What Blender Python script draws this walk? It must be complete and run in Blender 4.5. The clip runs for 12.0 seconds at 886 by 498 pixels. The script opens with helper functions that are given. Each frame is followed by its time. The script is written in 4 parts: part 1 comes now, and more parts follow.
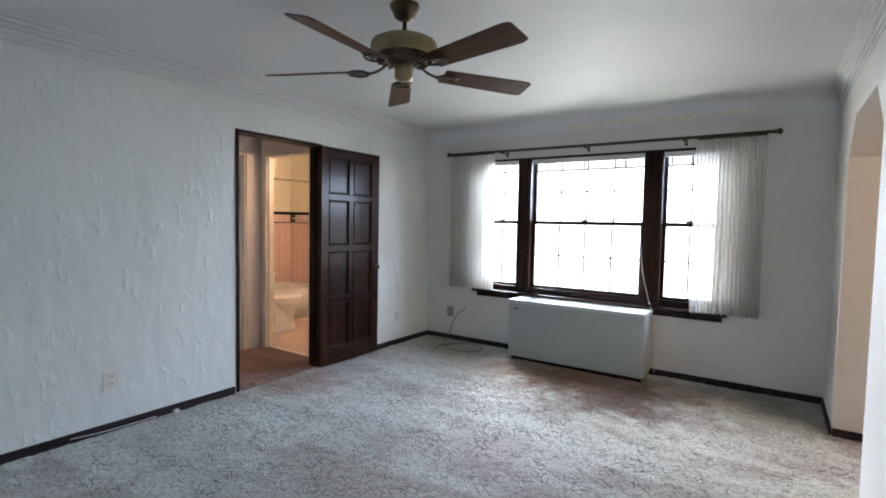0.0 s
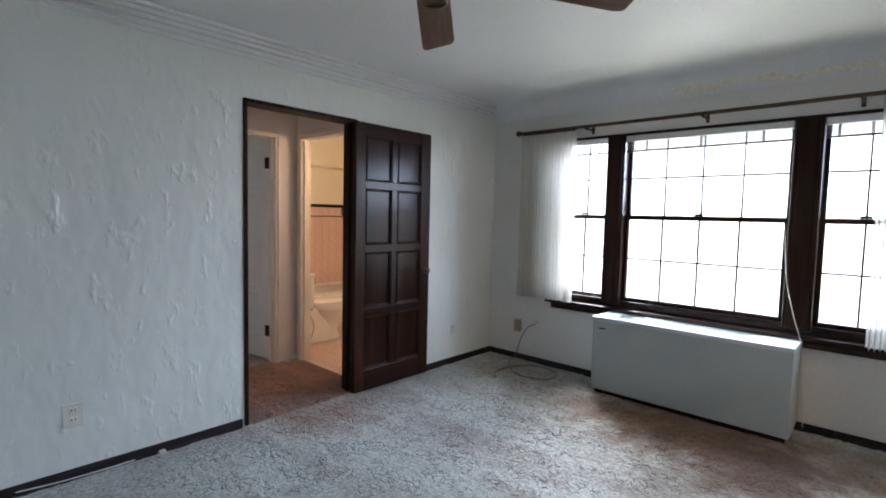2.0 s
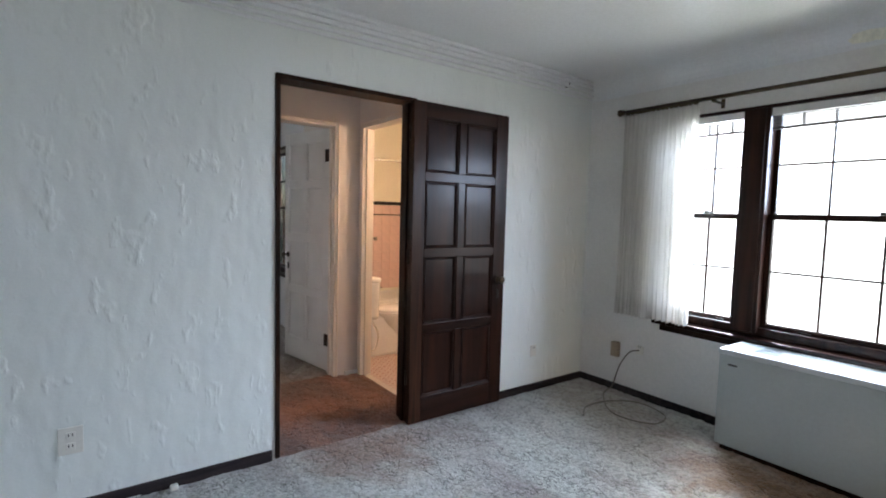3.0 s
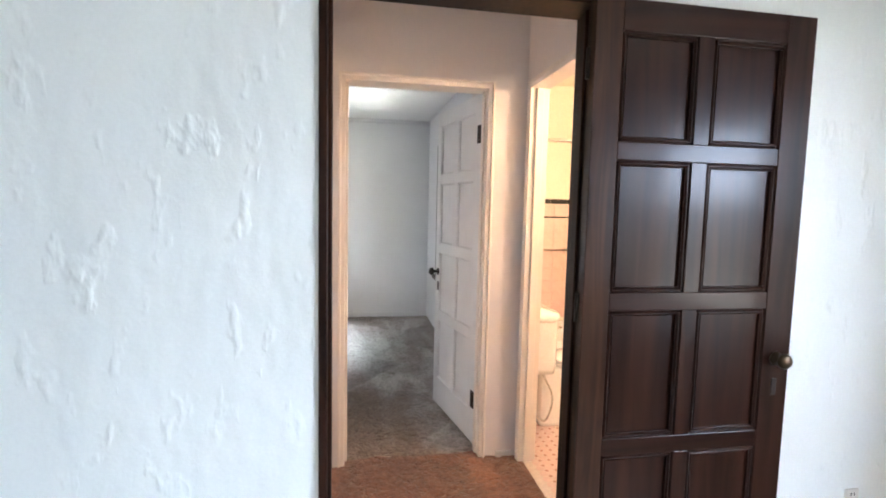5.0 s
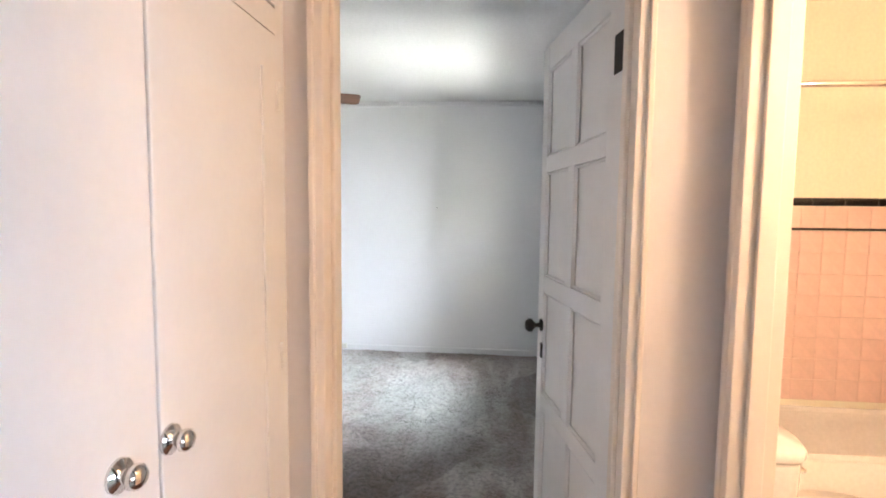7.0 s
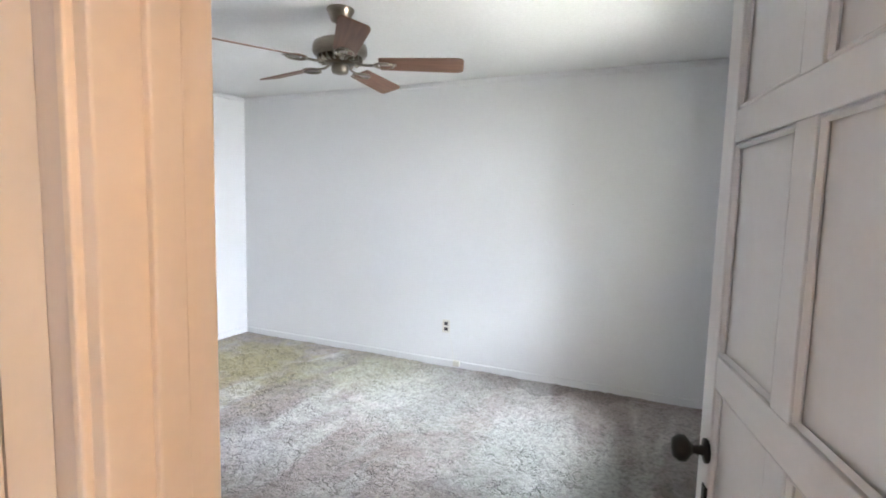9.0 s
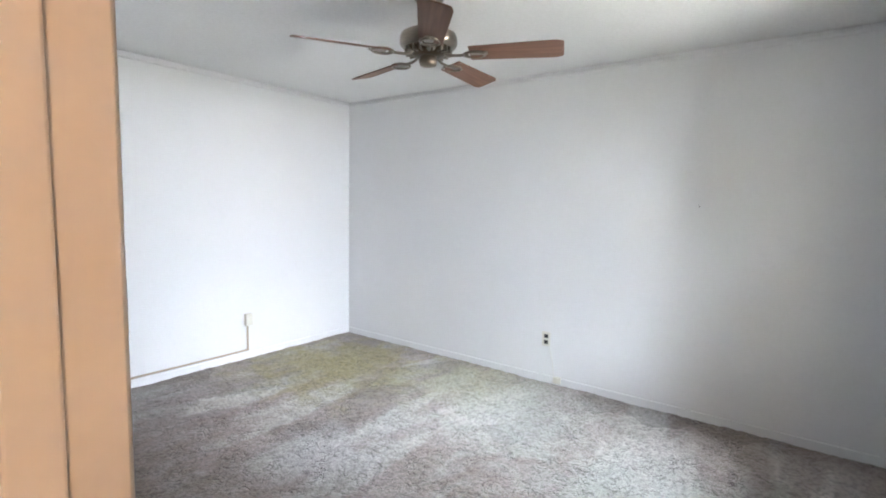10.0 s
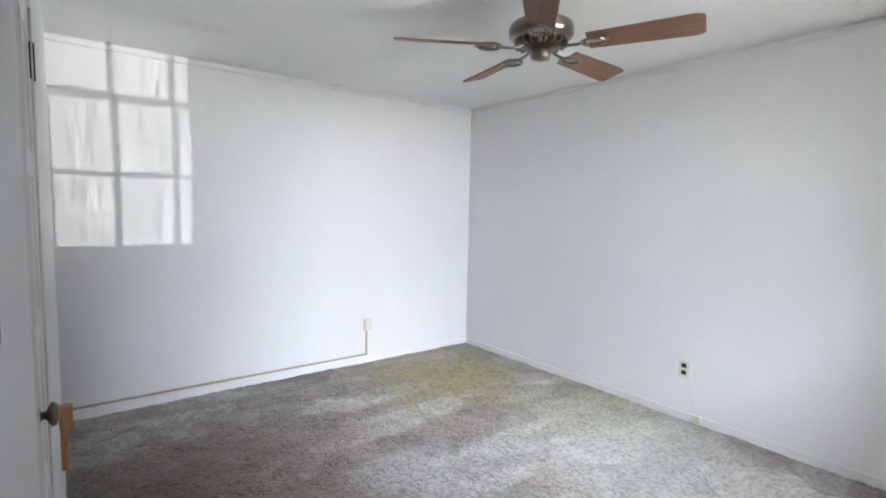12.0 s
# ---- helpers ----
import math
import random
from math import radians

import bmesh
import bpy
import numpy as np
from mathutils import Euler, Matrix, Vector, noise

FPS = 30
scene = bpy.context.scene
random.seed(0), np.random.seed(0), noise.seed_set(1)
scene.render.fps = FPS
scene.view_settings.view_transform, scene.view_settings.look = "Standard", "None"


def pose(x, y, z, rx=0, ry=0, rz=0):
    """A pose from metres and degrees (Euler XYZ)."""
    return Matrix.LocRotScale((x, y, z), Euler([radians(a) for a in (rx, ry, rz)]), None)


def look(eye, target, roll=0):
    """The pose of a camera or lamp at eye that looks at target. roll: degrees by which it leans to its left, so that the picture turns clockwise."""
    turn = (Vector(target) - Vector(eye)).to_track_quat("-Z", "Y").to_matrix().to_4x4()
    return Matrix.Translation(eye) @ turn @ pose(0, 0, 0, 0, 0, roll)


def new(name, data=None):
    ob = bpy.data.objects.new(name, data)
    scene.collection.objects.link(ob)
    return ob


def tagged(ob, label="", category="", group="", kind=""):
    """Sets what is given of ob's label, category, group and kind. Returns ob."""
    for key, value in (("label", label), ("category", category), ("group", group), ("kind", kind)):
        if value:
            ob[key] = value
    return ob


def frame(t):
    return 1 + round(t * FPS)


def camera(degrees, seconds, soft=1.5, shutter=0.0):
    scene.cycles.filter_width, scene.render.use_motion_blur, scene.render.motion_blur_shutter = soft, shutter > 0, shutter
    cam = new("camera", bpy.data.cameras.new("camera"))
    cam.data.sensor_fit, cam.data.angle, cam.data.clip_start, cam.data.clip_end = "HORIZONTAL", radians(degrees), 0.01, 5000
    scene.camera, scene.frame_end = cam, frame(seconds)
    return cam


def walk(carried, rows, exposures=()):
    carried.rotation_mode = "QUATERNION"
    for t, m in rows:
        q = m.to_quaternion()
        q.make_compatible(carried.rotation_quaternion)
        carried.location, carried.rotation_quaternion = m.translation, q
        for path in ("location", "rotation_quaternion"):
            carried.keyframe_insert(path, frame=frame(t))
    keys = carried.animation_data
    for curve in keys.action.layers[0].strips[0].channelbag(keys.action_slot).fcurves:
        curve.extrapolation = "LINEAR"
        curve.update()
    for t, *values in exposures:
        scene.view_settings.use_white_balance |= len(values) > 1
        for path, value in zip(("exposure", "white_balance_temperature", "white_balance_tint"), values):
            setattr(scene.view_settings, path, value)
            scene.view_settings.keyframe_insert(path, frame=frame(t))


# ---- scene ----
cam = camera(84.3, 12.0, soft=1.9)
PATH = [
    (0, (-0.052, 0.316, 1.361), (-1.167, 1.973, 1.253), 1.1),
    (0.5, (-0.122, 0.426, 1.37), (-1.244, 2.077, 1.249), 1.2),
    (1, (-0.249, 0.632, 1.367), (-1.419, 2.249, 1.241), 1.2),
    (1.5, (-0.377, 0.863, 1.357), (-1.63, 2.417, 1.23), 1.2),
    (2, (-0.532, 1.169, 1.36), (-1.884, 2.636, 1.224), 1.3),
    (2.5, (-0.7, 1.476, 1.358), (-2.176, 2.818, 1.211), 1.5),
    (3, (-0.89, 1.768, 1.348), (-2.507, 2.936, 1.204), 1.5),
    (3.2, (-0.974, 1.884, 1.344), (-2.646, 2.972, 1.196), 1.6),
    (4.8, (-1.864, 2.64, 1.362), (-3.82, 3.032, 1.206), 1.9),
    (5, (-2.015, 2.661, 1.392), (-3.976, 3.015, 1.217), 1.3),
    (5.5, (-2.381, 2.796, 1.388), (-4.365, 2.978, 1.212), 1.2),
    (6, (-2.735, 2.92, 1.392), (-4.728, 2.93, 1.218), 0.8),
    (6.5, (-3.077, 2.985, 1.393), (-5.069, 2.884, 1.237), 0.6),
    (6.7, (-3.205, 3.001, 1.387), (-5.194, 2.867, 1.233), 0.5),
    (8.3, (-3.996, 3.092, 1.418), (-5.904, 2.519, 1.234), 1.6),
    (8.5, (-4.069, 3.106, 1.425), (-5.954, 2.466, 1.237), 1.3),
    (9, (-4.255, 3.114, 1.42), (-6.076, 2.31, 1.228), 1.4),
    (9.5, (-4.402, 3.105, 1.421), (-6.126, 2.111, 1.23), 1.3),
    (10, (-4.523, 3.088, 1.413), (-6.117, 1.896, 1.223), 1.2),
    (10.5, (-4.623, 3.068, 1.42), (-6.084, 1.716, 1.231), 1.1),
    (11, (-4.686, 3.061, 1.415), (-6.041, 1.601, 1.237), 1.0),
    (11.5, (-4.738, 3.054, 1.418), (-6.003, 1.515, 1.242), 1.0),
    (12, (-4.763, 3.043, 1.414), (-5.982, 1.466, 1.246), 1.1),
]
walk(cam, [(t, look(eye, target, roll)) for t, eye, target, roll in PATH], [(0, 0.12), (1.0, -0.08), (2.0, -0.10), (3.2, 0.30), (4.8, 1.35), (6.7, 1.2), (8.3, 1.1), (10, 0.88), (12, 0.74)])

# ---- light ----
world = bpy.data.worlds.new("sky")
scene.world = world
world.use_nodes = True
wn = world.node_tree.nodes
sky = wn.new("ShaderNodeTexSky")
sky.sky_type, sky.sun_disc, sky.sun_elevation, sky.sun_rotation = "NISHITA", False, radians(42), radians(200)
world.node_tree.links.new(sky.outputs[0], wn["Background"].inputs[0])
wn["Background"].inputs[1].default_value = 0.08


def lamp(name, kind, m, power, colour, **more):
    data = bpy.data.lights.new(name, kind)
    data.energy, data.color = power, colour
    if kind == "AREA":
        data.shape, data.size, data.size_y = "RECTANGLE", more["size"], more["size_y"]
    elif kind == "SUN":
        data.angle = more["angle"]
    else:
        data.shadow_soft_size = more["radius"]
        if kind == "SPOT":
            data.spot_size, data.spot_blend = more["cone"], 0.3
    ob = new(name, data)
    ob.matrix_world = m
    return ob


# area lamps for the open sky above the tree line outside both windows, and stand-ins for the pale light that the ground
# throws back
lamp("sky_living_room", "AREA", look((0.1, 7.5, 2.7), (-1.5, 5.0, 2.1)), 850, (0.76, 0.93, 1.26), size=5.0, size_y=2.3)
lamp("ground_bounce_living_room", "AREA", look((-0.9, 7.0, -0.35), (-1.3, 5.0, 1.6)), 270, (0.97, 0.98, 0.94), size=6.0, size_y=2.0)
lamp("sky_bedroom", "AREA", look((-5.6, 7.4, 3.1), (-6.9, 3.5, 2.1)), 6700, (0.90, 0.958, 1.07), size=5.6, size_y=3.4)
lamp("ground_bounce_bedroom", "AREA", look((-6.6, 6.8, -0.35), (-6.8, 3.5, 1.6)), 1800, (1.0, 0.975, 0.90), size=5.0, size_y=2.2)
# added fill from behind the walker; no window is known there
lamp("fill_south_opening", "AREA", look((-1.0, -3.7, 2.9), (-2.3, 0.6, -0.1)), 190, (0.80, 0.94, 1.15), size=3.0, size_y=1.4)
# sunlight thrown back by a car window low outside the bedroom
lamp("sun_glint", "SPOT", look((-11.23, 13.5, -0.22), (-6.9, 3.64, 1.35)), 5500, (1.0, 0.98, 0.95), radius=0.006, cone=radians(16))
# bulbs
lamp("bathroom_bulb", "POINT", pose(-3.74, 4.42, 1.95), 30, (1.0, 0.66, 0.44), radius=0.08)
lamp("dining_room_bulb", "POINT", pose(1.9, 3.4, 2.1), 45, (1.0, 0.66, 0.40), radius=0.08)


def glow(name, x0, x1, y, z0, z1, strength, colour):
    """A plain white overcast sky seen outside a window."""
    m = bpy.data.materials.new(name)
    m.use_nodes = True
    e = m.node_tree.nodes.new("ShaderNodeEmission")
    e.inputs[0].default_value, e.inputs[1].default_value = (*colour, 1), strength
    m.node_tree.links.new(e.outputs[0], m.node_tree.nodes["Material Output"].inputs[0])
    me = bpy.data.meshes.new(name)
    me.from_pydata([(x0, y, z0), (x1, y, z0), (x1, y, z1), (x0, y, z1)], [], [(0, 1, 2, 3)])
    me.materials.append(m)
    tagged(new(name, me), "plain overcast sky outside the window", "sky", "", "structure")


glow("backdrop_sky_north", -5.6, 7, 9.0, -0.6, 8, 3.6, (0.95, 0.98, 1.0))
glow("backdrop_sky_bedroom", -20, -6.3, 16.0, -0.6, 8, 3.0, (0.95, 0.98, 1.0))


# ---- materials ----
def material(name, colour, rough=0.6, metal=0.0, vary=0.06, vary_scale=3.0, grain=0.04, grain_scale=60.0, bump=0.0, bump_scale=80.0, coat=0.0, stretch=(1, 1, 1), spec=0.5):
    """A principled material with a large and a small variation of its colour and a fine relief."""
    m = bpy.data.materials.new(name)
    m.use_nodes = True
    nodes, links = m.node_tree.nodes, m.node_tree.links
    b = nodes["Principled BSDF"]
    b.inputs["Roughness"].default_value, b.inputs["Metallic"].default_value = rough, metal
    b.inputs["Coat Weight"].default_value = coat
    b.inputs["Specular IOR Level"].default_value = spec
    at = nodes.new("ShaderNodeTexCoord")
    mp = nodes.new("ShaderNodeMapping")
    mp.inputs["Scale"].default_value = stretch
    links.new(at.outputs["Object"], mp.inputs["Vector"])

    def noise_at(scale, detail=4.0):
        n = nodes.new("ShaderNodeTexNoise")
        n.inputs["Scale"].default_value, n.inputs["Detail"].default_value = scale, detail
        links.new(mp.outputs[0], n.inputs["Vector"])
        return n

    def shade(source, amount, colour_in):
        r = nodes.new("ShaderNodeMapRange")
        r.inputs["From Min"].default_value, r.inputs["From Max"].default_value = 0.3, 0.7
        r.inputs["To Min"].default_value, r.inputs["To Max"].default_value = 1 - amount, 1 + amount
        links.new(source, r.inputs["Value"])
        mx = nodes.new("ShaderNodeVectorMath")
        mx.operation = "SCALE"
        links.new(colour_in, mx.inputs[0])
        links.new(r.outputs[0], mx.inputs["Scale"])
        return mx.outputs[0]

    rgb = nodes.new("ShaderNodeRGB")
    rgb.outputs[0].default_value = (*colour, 1)
    c = rgb.outputs[0]
    big, small = noise_at(vary_scale), noise_at(grain_scale, 6)
    c = shade(big.outputs["Fac"], vary, c)
    c = shade(small.outputs["Fac"], grain, c)
    links.new(c, b.inputs["Base Color"])
    if bump:
        bp = nodes.new("ShaderNodeBump")
        bp.inputs["Strength"].default_value, bp.inputs["Distance"].default_value = min(1, bump), 0.004
        links.new(noise_at(bump_scale, 5).outputs["Fac"], bp.inputs["Height"])
        links.new(bp.outputs[0], b.inputs["Normal"])
    return m


def trowelled(name, colour):
    """Hand-trowelled plaster: shallow waves with sharp, upright ridges here and there."""
    m = material(name, colour, 0.42, vary=0.04, vary_scale=1.5, grain=0.02, grain_scale=90)
    nodes, links = m.node_tree.nodes, m.node_tree.links
    at = nodes.new("ShaderNodeTexCoord")
    mp = nodes.new("ShaderNodeMapping")
    mp.inputs["Scale"].default_value = (1, 1, 0.55)
    links.new(at.outputs["Object"], mp.inputs["Vector"])
    wave = nodes.new("ShaderNodeTexNoise")
    wave.inputs["Scale"].default_value, wave.inputs["Detail"].default_value, wave.inputs["Distortion"].default_value = 5.0, 2.0, 0.15
    links.new(mp.outputs[0], wave.inputs["Vector"])
    dab = nodes.new("ShaderNodeTexNoise")
    dab.inputs["Scale"].default_value, dab.inputs["Detail"].default_value, dab.inputs["Distortion"].default_value = 13.0, 2.5, 0.12
    links.new(mp.outputs[0], dab.inputs["Vector"])
    cut = nodes.new("ShaderNodeMapRange")
    cut.interpolation_type = "SMOOTHSTEP"
    cut.inputs["From Min"].default_value, cut.inputs["From Max"].default_value = 0.56, 0.80
    links.new(dab.outputs["Fac"], cut.inputs["Value"])
    pit = nodes.new("ShaderNodeTexNoise")
    pit.inputs["Scale"].default_value, pit.inputs["Detail"].default_value = 46.0, 3.0
    links.new(at.outputs["Object"], pit.inputs["Vector"])
    fine = nodes.new("ShaderNodeMath")
    fine.operation = "MULTIPLY_ADD"
    fine.inputs[1].default_value = 0.04
    links.new(pit.outputs["Fac"], fine.inputs[0])
    links.new(wave.outputs["Fac"], fine.inputs[2])
    add = nodes.new("ShaderNodeMath")
    add.operation = "MULTIPLY_ADD"
    add.inputs[1].default_value = 0.30
    links.new(cut.outputs[0], add.inputs[0])
    links.new(fine.outputs[0], add.inputs[2])
    bp = nodes.new("ShaderNodeBump")
    bp.inputs["Strength"].default_value, bp.inputs["Distance"].default_value = 0.9, 0.02
    links.new(add.outputs[0], bp.inputs["Height"])
    links.new(bp.outputs[0], nodes["Principled BSDF"].inputs["Normal"])
    return m


def carpet_material(name, colours, stains, blocks=0.0, turn=28):
    """Worn shag: tufts of several tones, vacuum tracks, soft-edged stains (x, y, radius, colour, weight) and painted
    crease shade.
    """
    m = material(name, colours[0], 0.95, vary=0.0, grain=0.0, spec=0.1)
    nodes, links = m.node_tree.nodes, m.node_tree.links
    b = nodes["Principled BSDF"]
    at = nodes.new("ShaderNodeTexCoord")

    def tex(scale, detail, distortion=0.0, stretch=None):
        n = nodes.new("ShaderNodeTexNoise")
        n.inputs["Scale"].default_value, n.inputs["Detail"].default_value, n.inputs["Distortion"].default_value = scale, detail, distortion
        if stretch:
            mp = nodes.new("ShaderNodeMapping")
            mp.inputs["Scale"].default_value, mp.inputs["Rotation"].default_value = stretch, (0, 0, radians(28))
            links.new(at.outputs["Object"], mp.inputs["Vector"])
            links.new(mp.outputs[0], n.inputs["Vector"])
        else:
            links.new(at.outputs["Object"], n.inputs["Vector"])
        return n.outputs["Fac"]

    def between(value, low, high):
        r = nodes.new("ShaderNodeMapRange")
        r.interpolation_type = "SMOOTHSTEP"
        r.inputs["From Min"].default_value, r.inputs["From Max"].default_value = low, high
        links.new(value, r.inputs["Value"])
        return r.outputs[0]

    def mix(fac, a, colour, mode="MIX", weight=None):
        x = nodes.new("ShaderNodeMix")
        x.data_type, x.blend_type = "RGBA", mode
        if weight is not None:
            w = nodes.new("ShaderNodeMath")
            w.operation = "MULTIPLY"
            w.inputs[1].default_value = weight
            links.new(fac, w.inputs[0])
            fac = w.outputs[0]
        links.new(fac, x.inputs["Factor"])
        links.new(a, x.inputs["A"])
        if isinstance(colour, tuple):
            x.inputs["B"].default_value = (*colour, 1)
        else:
            links.new(colour, x.inputs["B"])
        return x.outputs["Result"]

    base = nodes.new("ShaderNodeRGB")
    base.outputs[0].default_value = (*colours[0], 1)
    c = mix(between(tex(1.3, 3, 0.6), 0.40, 0.62), base.outputs[0], colours[1])
    c = mix(between(tex(2.1, 3, 0.4, (0.35, 1.6, 1)), 0.46, 0.60), c, colours[2], weight=0.8)
    c = mix(between(tex(3.2, 5, 1.0), 0.52, 0.70), c, colours[3], weight=0.6)
    if blocks:
        sway = nodes.new("ShaderNodeTexNoise")
        sway.inputs["Scale"].default_value = 2.6
        links.new(at.outputs["Object"], sway.inputs["Vector"])
        bend = nodes.new("ShaderNodeVectorMath")
        bend.operation = "MULTIPLY_ADD"
        bend.inputs[1].default_value = (0.28, 0.28, 0)
        links.new(sway.outputs["Color"], bend.inputs[0])
        links.new(at.outputs["Object"], bend.inputs[2])
        lie = nodes.new("ShaderNodeMapping")
        lie.inputs["Rotation"].default_value = (0, 0, radians(turn))
        links.new(bend.outputs[0], lie.inputs["Vector"])
        pass_ = nodes.new("ShaderNodeTexBrick")
        pass_.inputs["Color1"].default_value, pass_.inputs["Color2"].default_value = (1 - blocks,) * 3 + (1,), (1 + blocks,) * 3 + (1,)
        pass_.inputs["Mortar Size"].default_value, pass_.inputs["Scale"].default_value = 0.0, 1.0
        pass_.inputs["Brick Width"].default_value, pass_.inputs["Row Height"].default_value = 0.52, 0.30
        links.new(lie.outputs[0], pass_.inputs["Vector"])
        lay_of = nodes.new("ShaderNodeVectorMath")
        lay_of.operation = "MULTIPLY"
        links.new(c, lay_of.inputs[0])
        links.new(pass_.outputs["Color"], lay_of.inputs[1])
        c = lay_of.outputs[0]
    edge = tex(5.0, 5, 0.8)
    for sx, sy, radius, colour, weight in stains:
        sub = nodes.new("ShaderNodeVectorMath")
        sub.operation = "DISTANCE"
        flat = nodes.new("ShaderNodeVectorMath")
        flat.operation = "MULTIPLY"
        flat.inputs[1].default_value = (1, 1, 0)
        links.new(at.outputs["Object"], flat.inputs[0])
        links.new(flat.outputs[0], sub.inputs[0])
        sub.inputs[1].default_value = (sx, sy, 0)
        rag = nodes.new("ShaderNodeMath")
        rag.operation = "MULTIPLY_ADD"
        rag.inputs[1].default_value = -1.3 * radius
        links.new(edge, rag.inputs[0])
        links.new(sub.outputs["Value"], rag.inputs[2])
        c = mix(between(rag.outputs[0], 0.35 * radius, -0.5 * radius), c, colour, weight=weight)
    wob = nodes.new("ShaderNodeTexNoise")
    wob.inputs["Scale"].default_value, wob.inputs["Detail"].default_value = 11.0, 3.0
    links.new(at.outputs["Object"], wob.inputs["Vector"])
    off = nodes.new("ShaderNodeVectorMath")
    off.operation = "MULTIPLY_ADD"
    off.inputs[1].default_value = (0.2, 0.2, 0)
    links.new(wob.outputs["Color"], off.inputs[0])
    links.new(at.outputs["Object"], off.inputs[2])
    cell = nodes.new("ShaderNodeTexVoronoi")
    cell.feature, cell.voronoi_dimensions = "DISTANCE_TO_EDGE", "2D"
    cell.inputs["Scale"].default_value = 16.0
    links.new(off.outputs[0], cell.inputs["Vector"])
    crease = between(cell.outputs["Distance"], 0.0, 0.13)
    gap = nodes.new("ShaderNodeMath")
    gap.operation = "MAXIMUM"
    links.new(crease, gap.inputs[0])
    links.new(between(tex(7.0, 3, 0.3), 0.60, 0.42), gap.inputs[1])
    # worn paints shade into the creases between pile clumps
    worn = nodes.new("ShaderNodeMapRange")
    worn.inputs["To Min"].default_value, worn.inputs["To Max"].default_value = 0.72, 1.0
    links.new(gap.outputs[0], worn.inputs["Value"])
    shaded_pile = nodes.new("ShaderNodeVectorMath")
    shaded_pile.operation = "SCALE"
    links.new(c, shaded_pile.inputs[0])
    links.new(worn.outputs[0], shaded_pile.inputs["Scale"])
    c = shaded_pile.outputs[0]
    tuft = between(tex(42, 4, 0.5), 0.30, 0.62)
    scale = nodes.new("ShaderNodeMapRange")
    scale.inputs["To Min"].default_value, scale.inputs["To Max"].default_value = 0.70, 1.14
    links.new(tuft, scale.inputs["Value"])
    out = nodes.new("ShaderNodeVectorMath")
    out.operation = "SCALE"
    links.new(c, out.inputs[0])
    links.new(scale.outputs[0], out.inputs["Scale"])
    links.new(out.outputs[0], b.inputs["Base Color"])
    bp = nodes.new("ShaderNodeBump")
    bp.inputs["Strength"].default_value, bp.inputs["Distance"].default_value = 0.9, 0.012
    relief = nodes.new("ShaderNodeMath")
    relief.operation = "MULTIPLY_ADD"
    relief.inputs[1].default_value = 0.9
    links.new(gap.outputs[0], relief.inputs[0])
    links.new(tex(85, 4, 0.4), relief.inputs[2])
    links.new(relief.outputs[0], bp.inputs["Height"])
    links.new(bp.outputs[0], b.inputs["Normal"])
    b.inputs["Sheen Weight"].default_value = 0.25
    return m


def wood(name, dark, light, rough=0.35, coat=0.3, along=2, scale=1.0):
    """Wood with grain that runs along one axis."""
    m = material(name, dark, rough, vary=0.0, grain=0.0, coat=coat, spec=0.12)
    nodes, links = m.node_tree.nodes, m.node_tree.links
    nodes["Principled BSDF"].inputs["Coat Roughness"].default_value = 0.14
    b = nodes["Principled BSDF"]
    at = nodes.new("ShaderNodeTexCoord")
    mp = nodes.new("ShaderNodeMapping")
    s = [14 * scale] * 3
    s[along] = 0.9 * scale
    mp.inputs["Scale"].default_value = s
    links.new(at.outputs["Object"], mp.inputs["Vector"])
    n = nodes.new("ShaderNodeTexNoise")
    n.inputs["Scale"].default_value, n.inputs["Detail"].default_value, n.inputs["Distortion"].default_value = 2.2, 7.0, 0.9
    links.new(mp.outputs[0], n.inputs["Vector"])
    ramp = nodes.new("ShaderNodeValToRGB")
    ramp.color_ramp.elements[0].position, ramp.color_ramp.elements[1].position = 0.32, 0.72
    ramp.color_ramp.elements[0].color, ramp.color_ramp.elements[1].color = (*dark, 1), (*light, 1)
    links.new(n.outputs["Fac"], ramp.inputs[0])
    links.new(ramp.outputs[0], b.inputs["Base Color"])
    bp = nodes.new("ShaderNodeBump")
    bp.inputs["Strength"].default_value, bp.inputs["Distance"].default_value = 0.12, 0.001
    links.new(n.outputs["Fac"], bp.inputs["Height"])
    links.new(bp.outputs[0], b.inputs["Normal"])
    return m


def sheer(name, colour, through_light=0.65, holes=0.3):
    # upright streaks in the colour paint the light and shade of folds
    m = material(name, colour, 0.9, vary=0.30, vary_scale=55, grain=0.12, grain_scale=220, stretch=(1, 1, 0.02))
    nodes, links = m.node_tree.nodes, m.node_tree.links
    b = nodes["Principled BSDF"]
    thin = nodes.new("ShaderNodeBsdfTranslucent")
    thin.inputs[0].default_value = (*colour, 1)
    clear = nodes.new("ShaderNodeBsdfTransparent")
    one, two = nodes.new("ShaderNodeMixShader"), nodes.new("ShaderNodeMixShader")
    one.inputs[0].default_value, two.inputs[0].default_value = through_light, holes
    links.new(b.outputs[0], one.inputs[1])
    links.new(thin.outputs[0], one.inputs[2])
    links.new(one.outputs[0], two.inputs[1])
    links.new(clear.outputs[0], two.inputs[2])
    links.new(two.outputs[0], nodes["Material Output"].inputs[0])
    return m


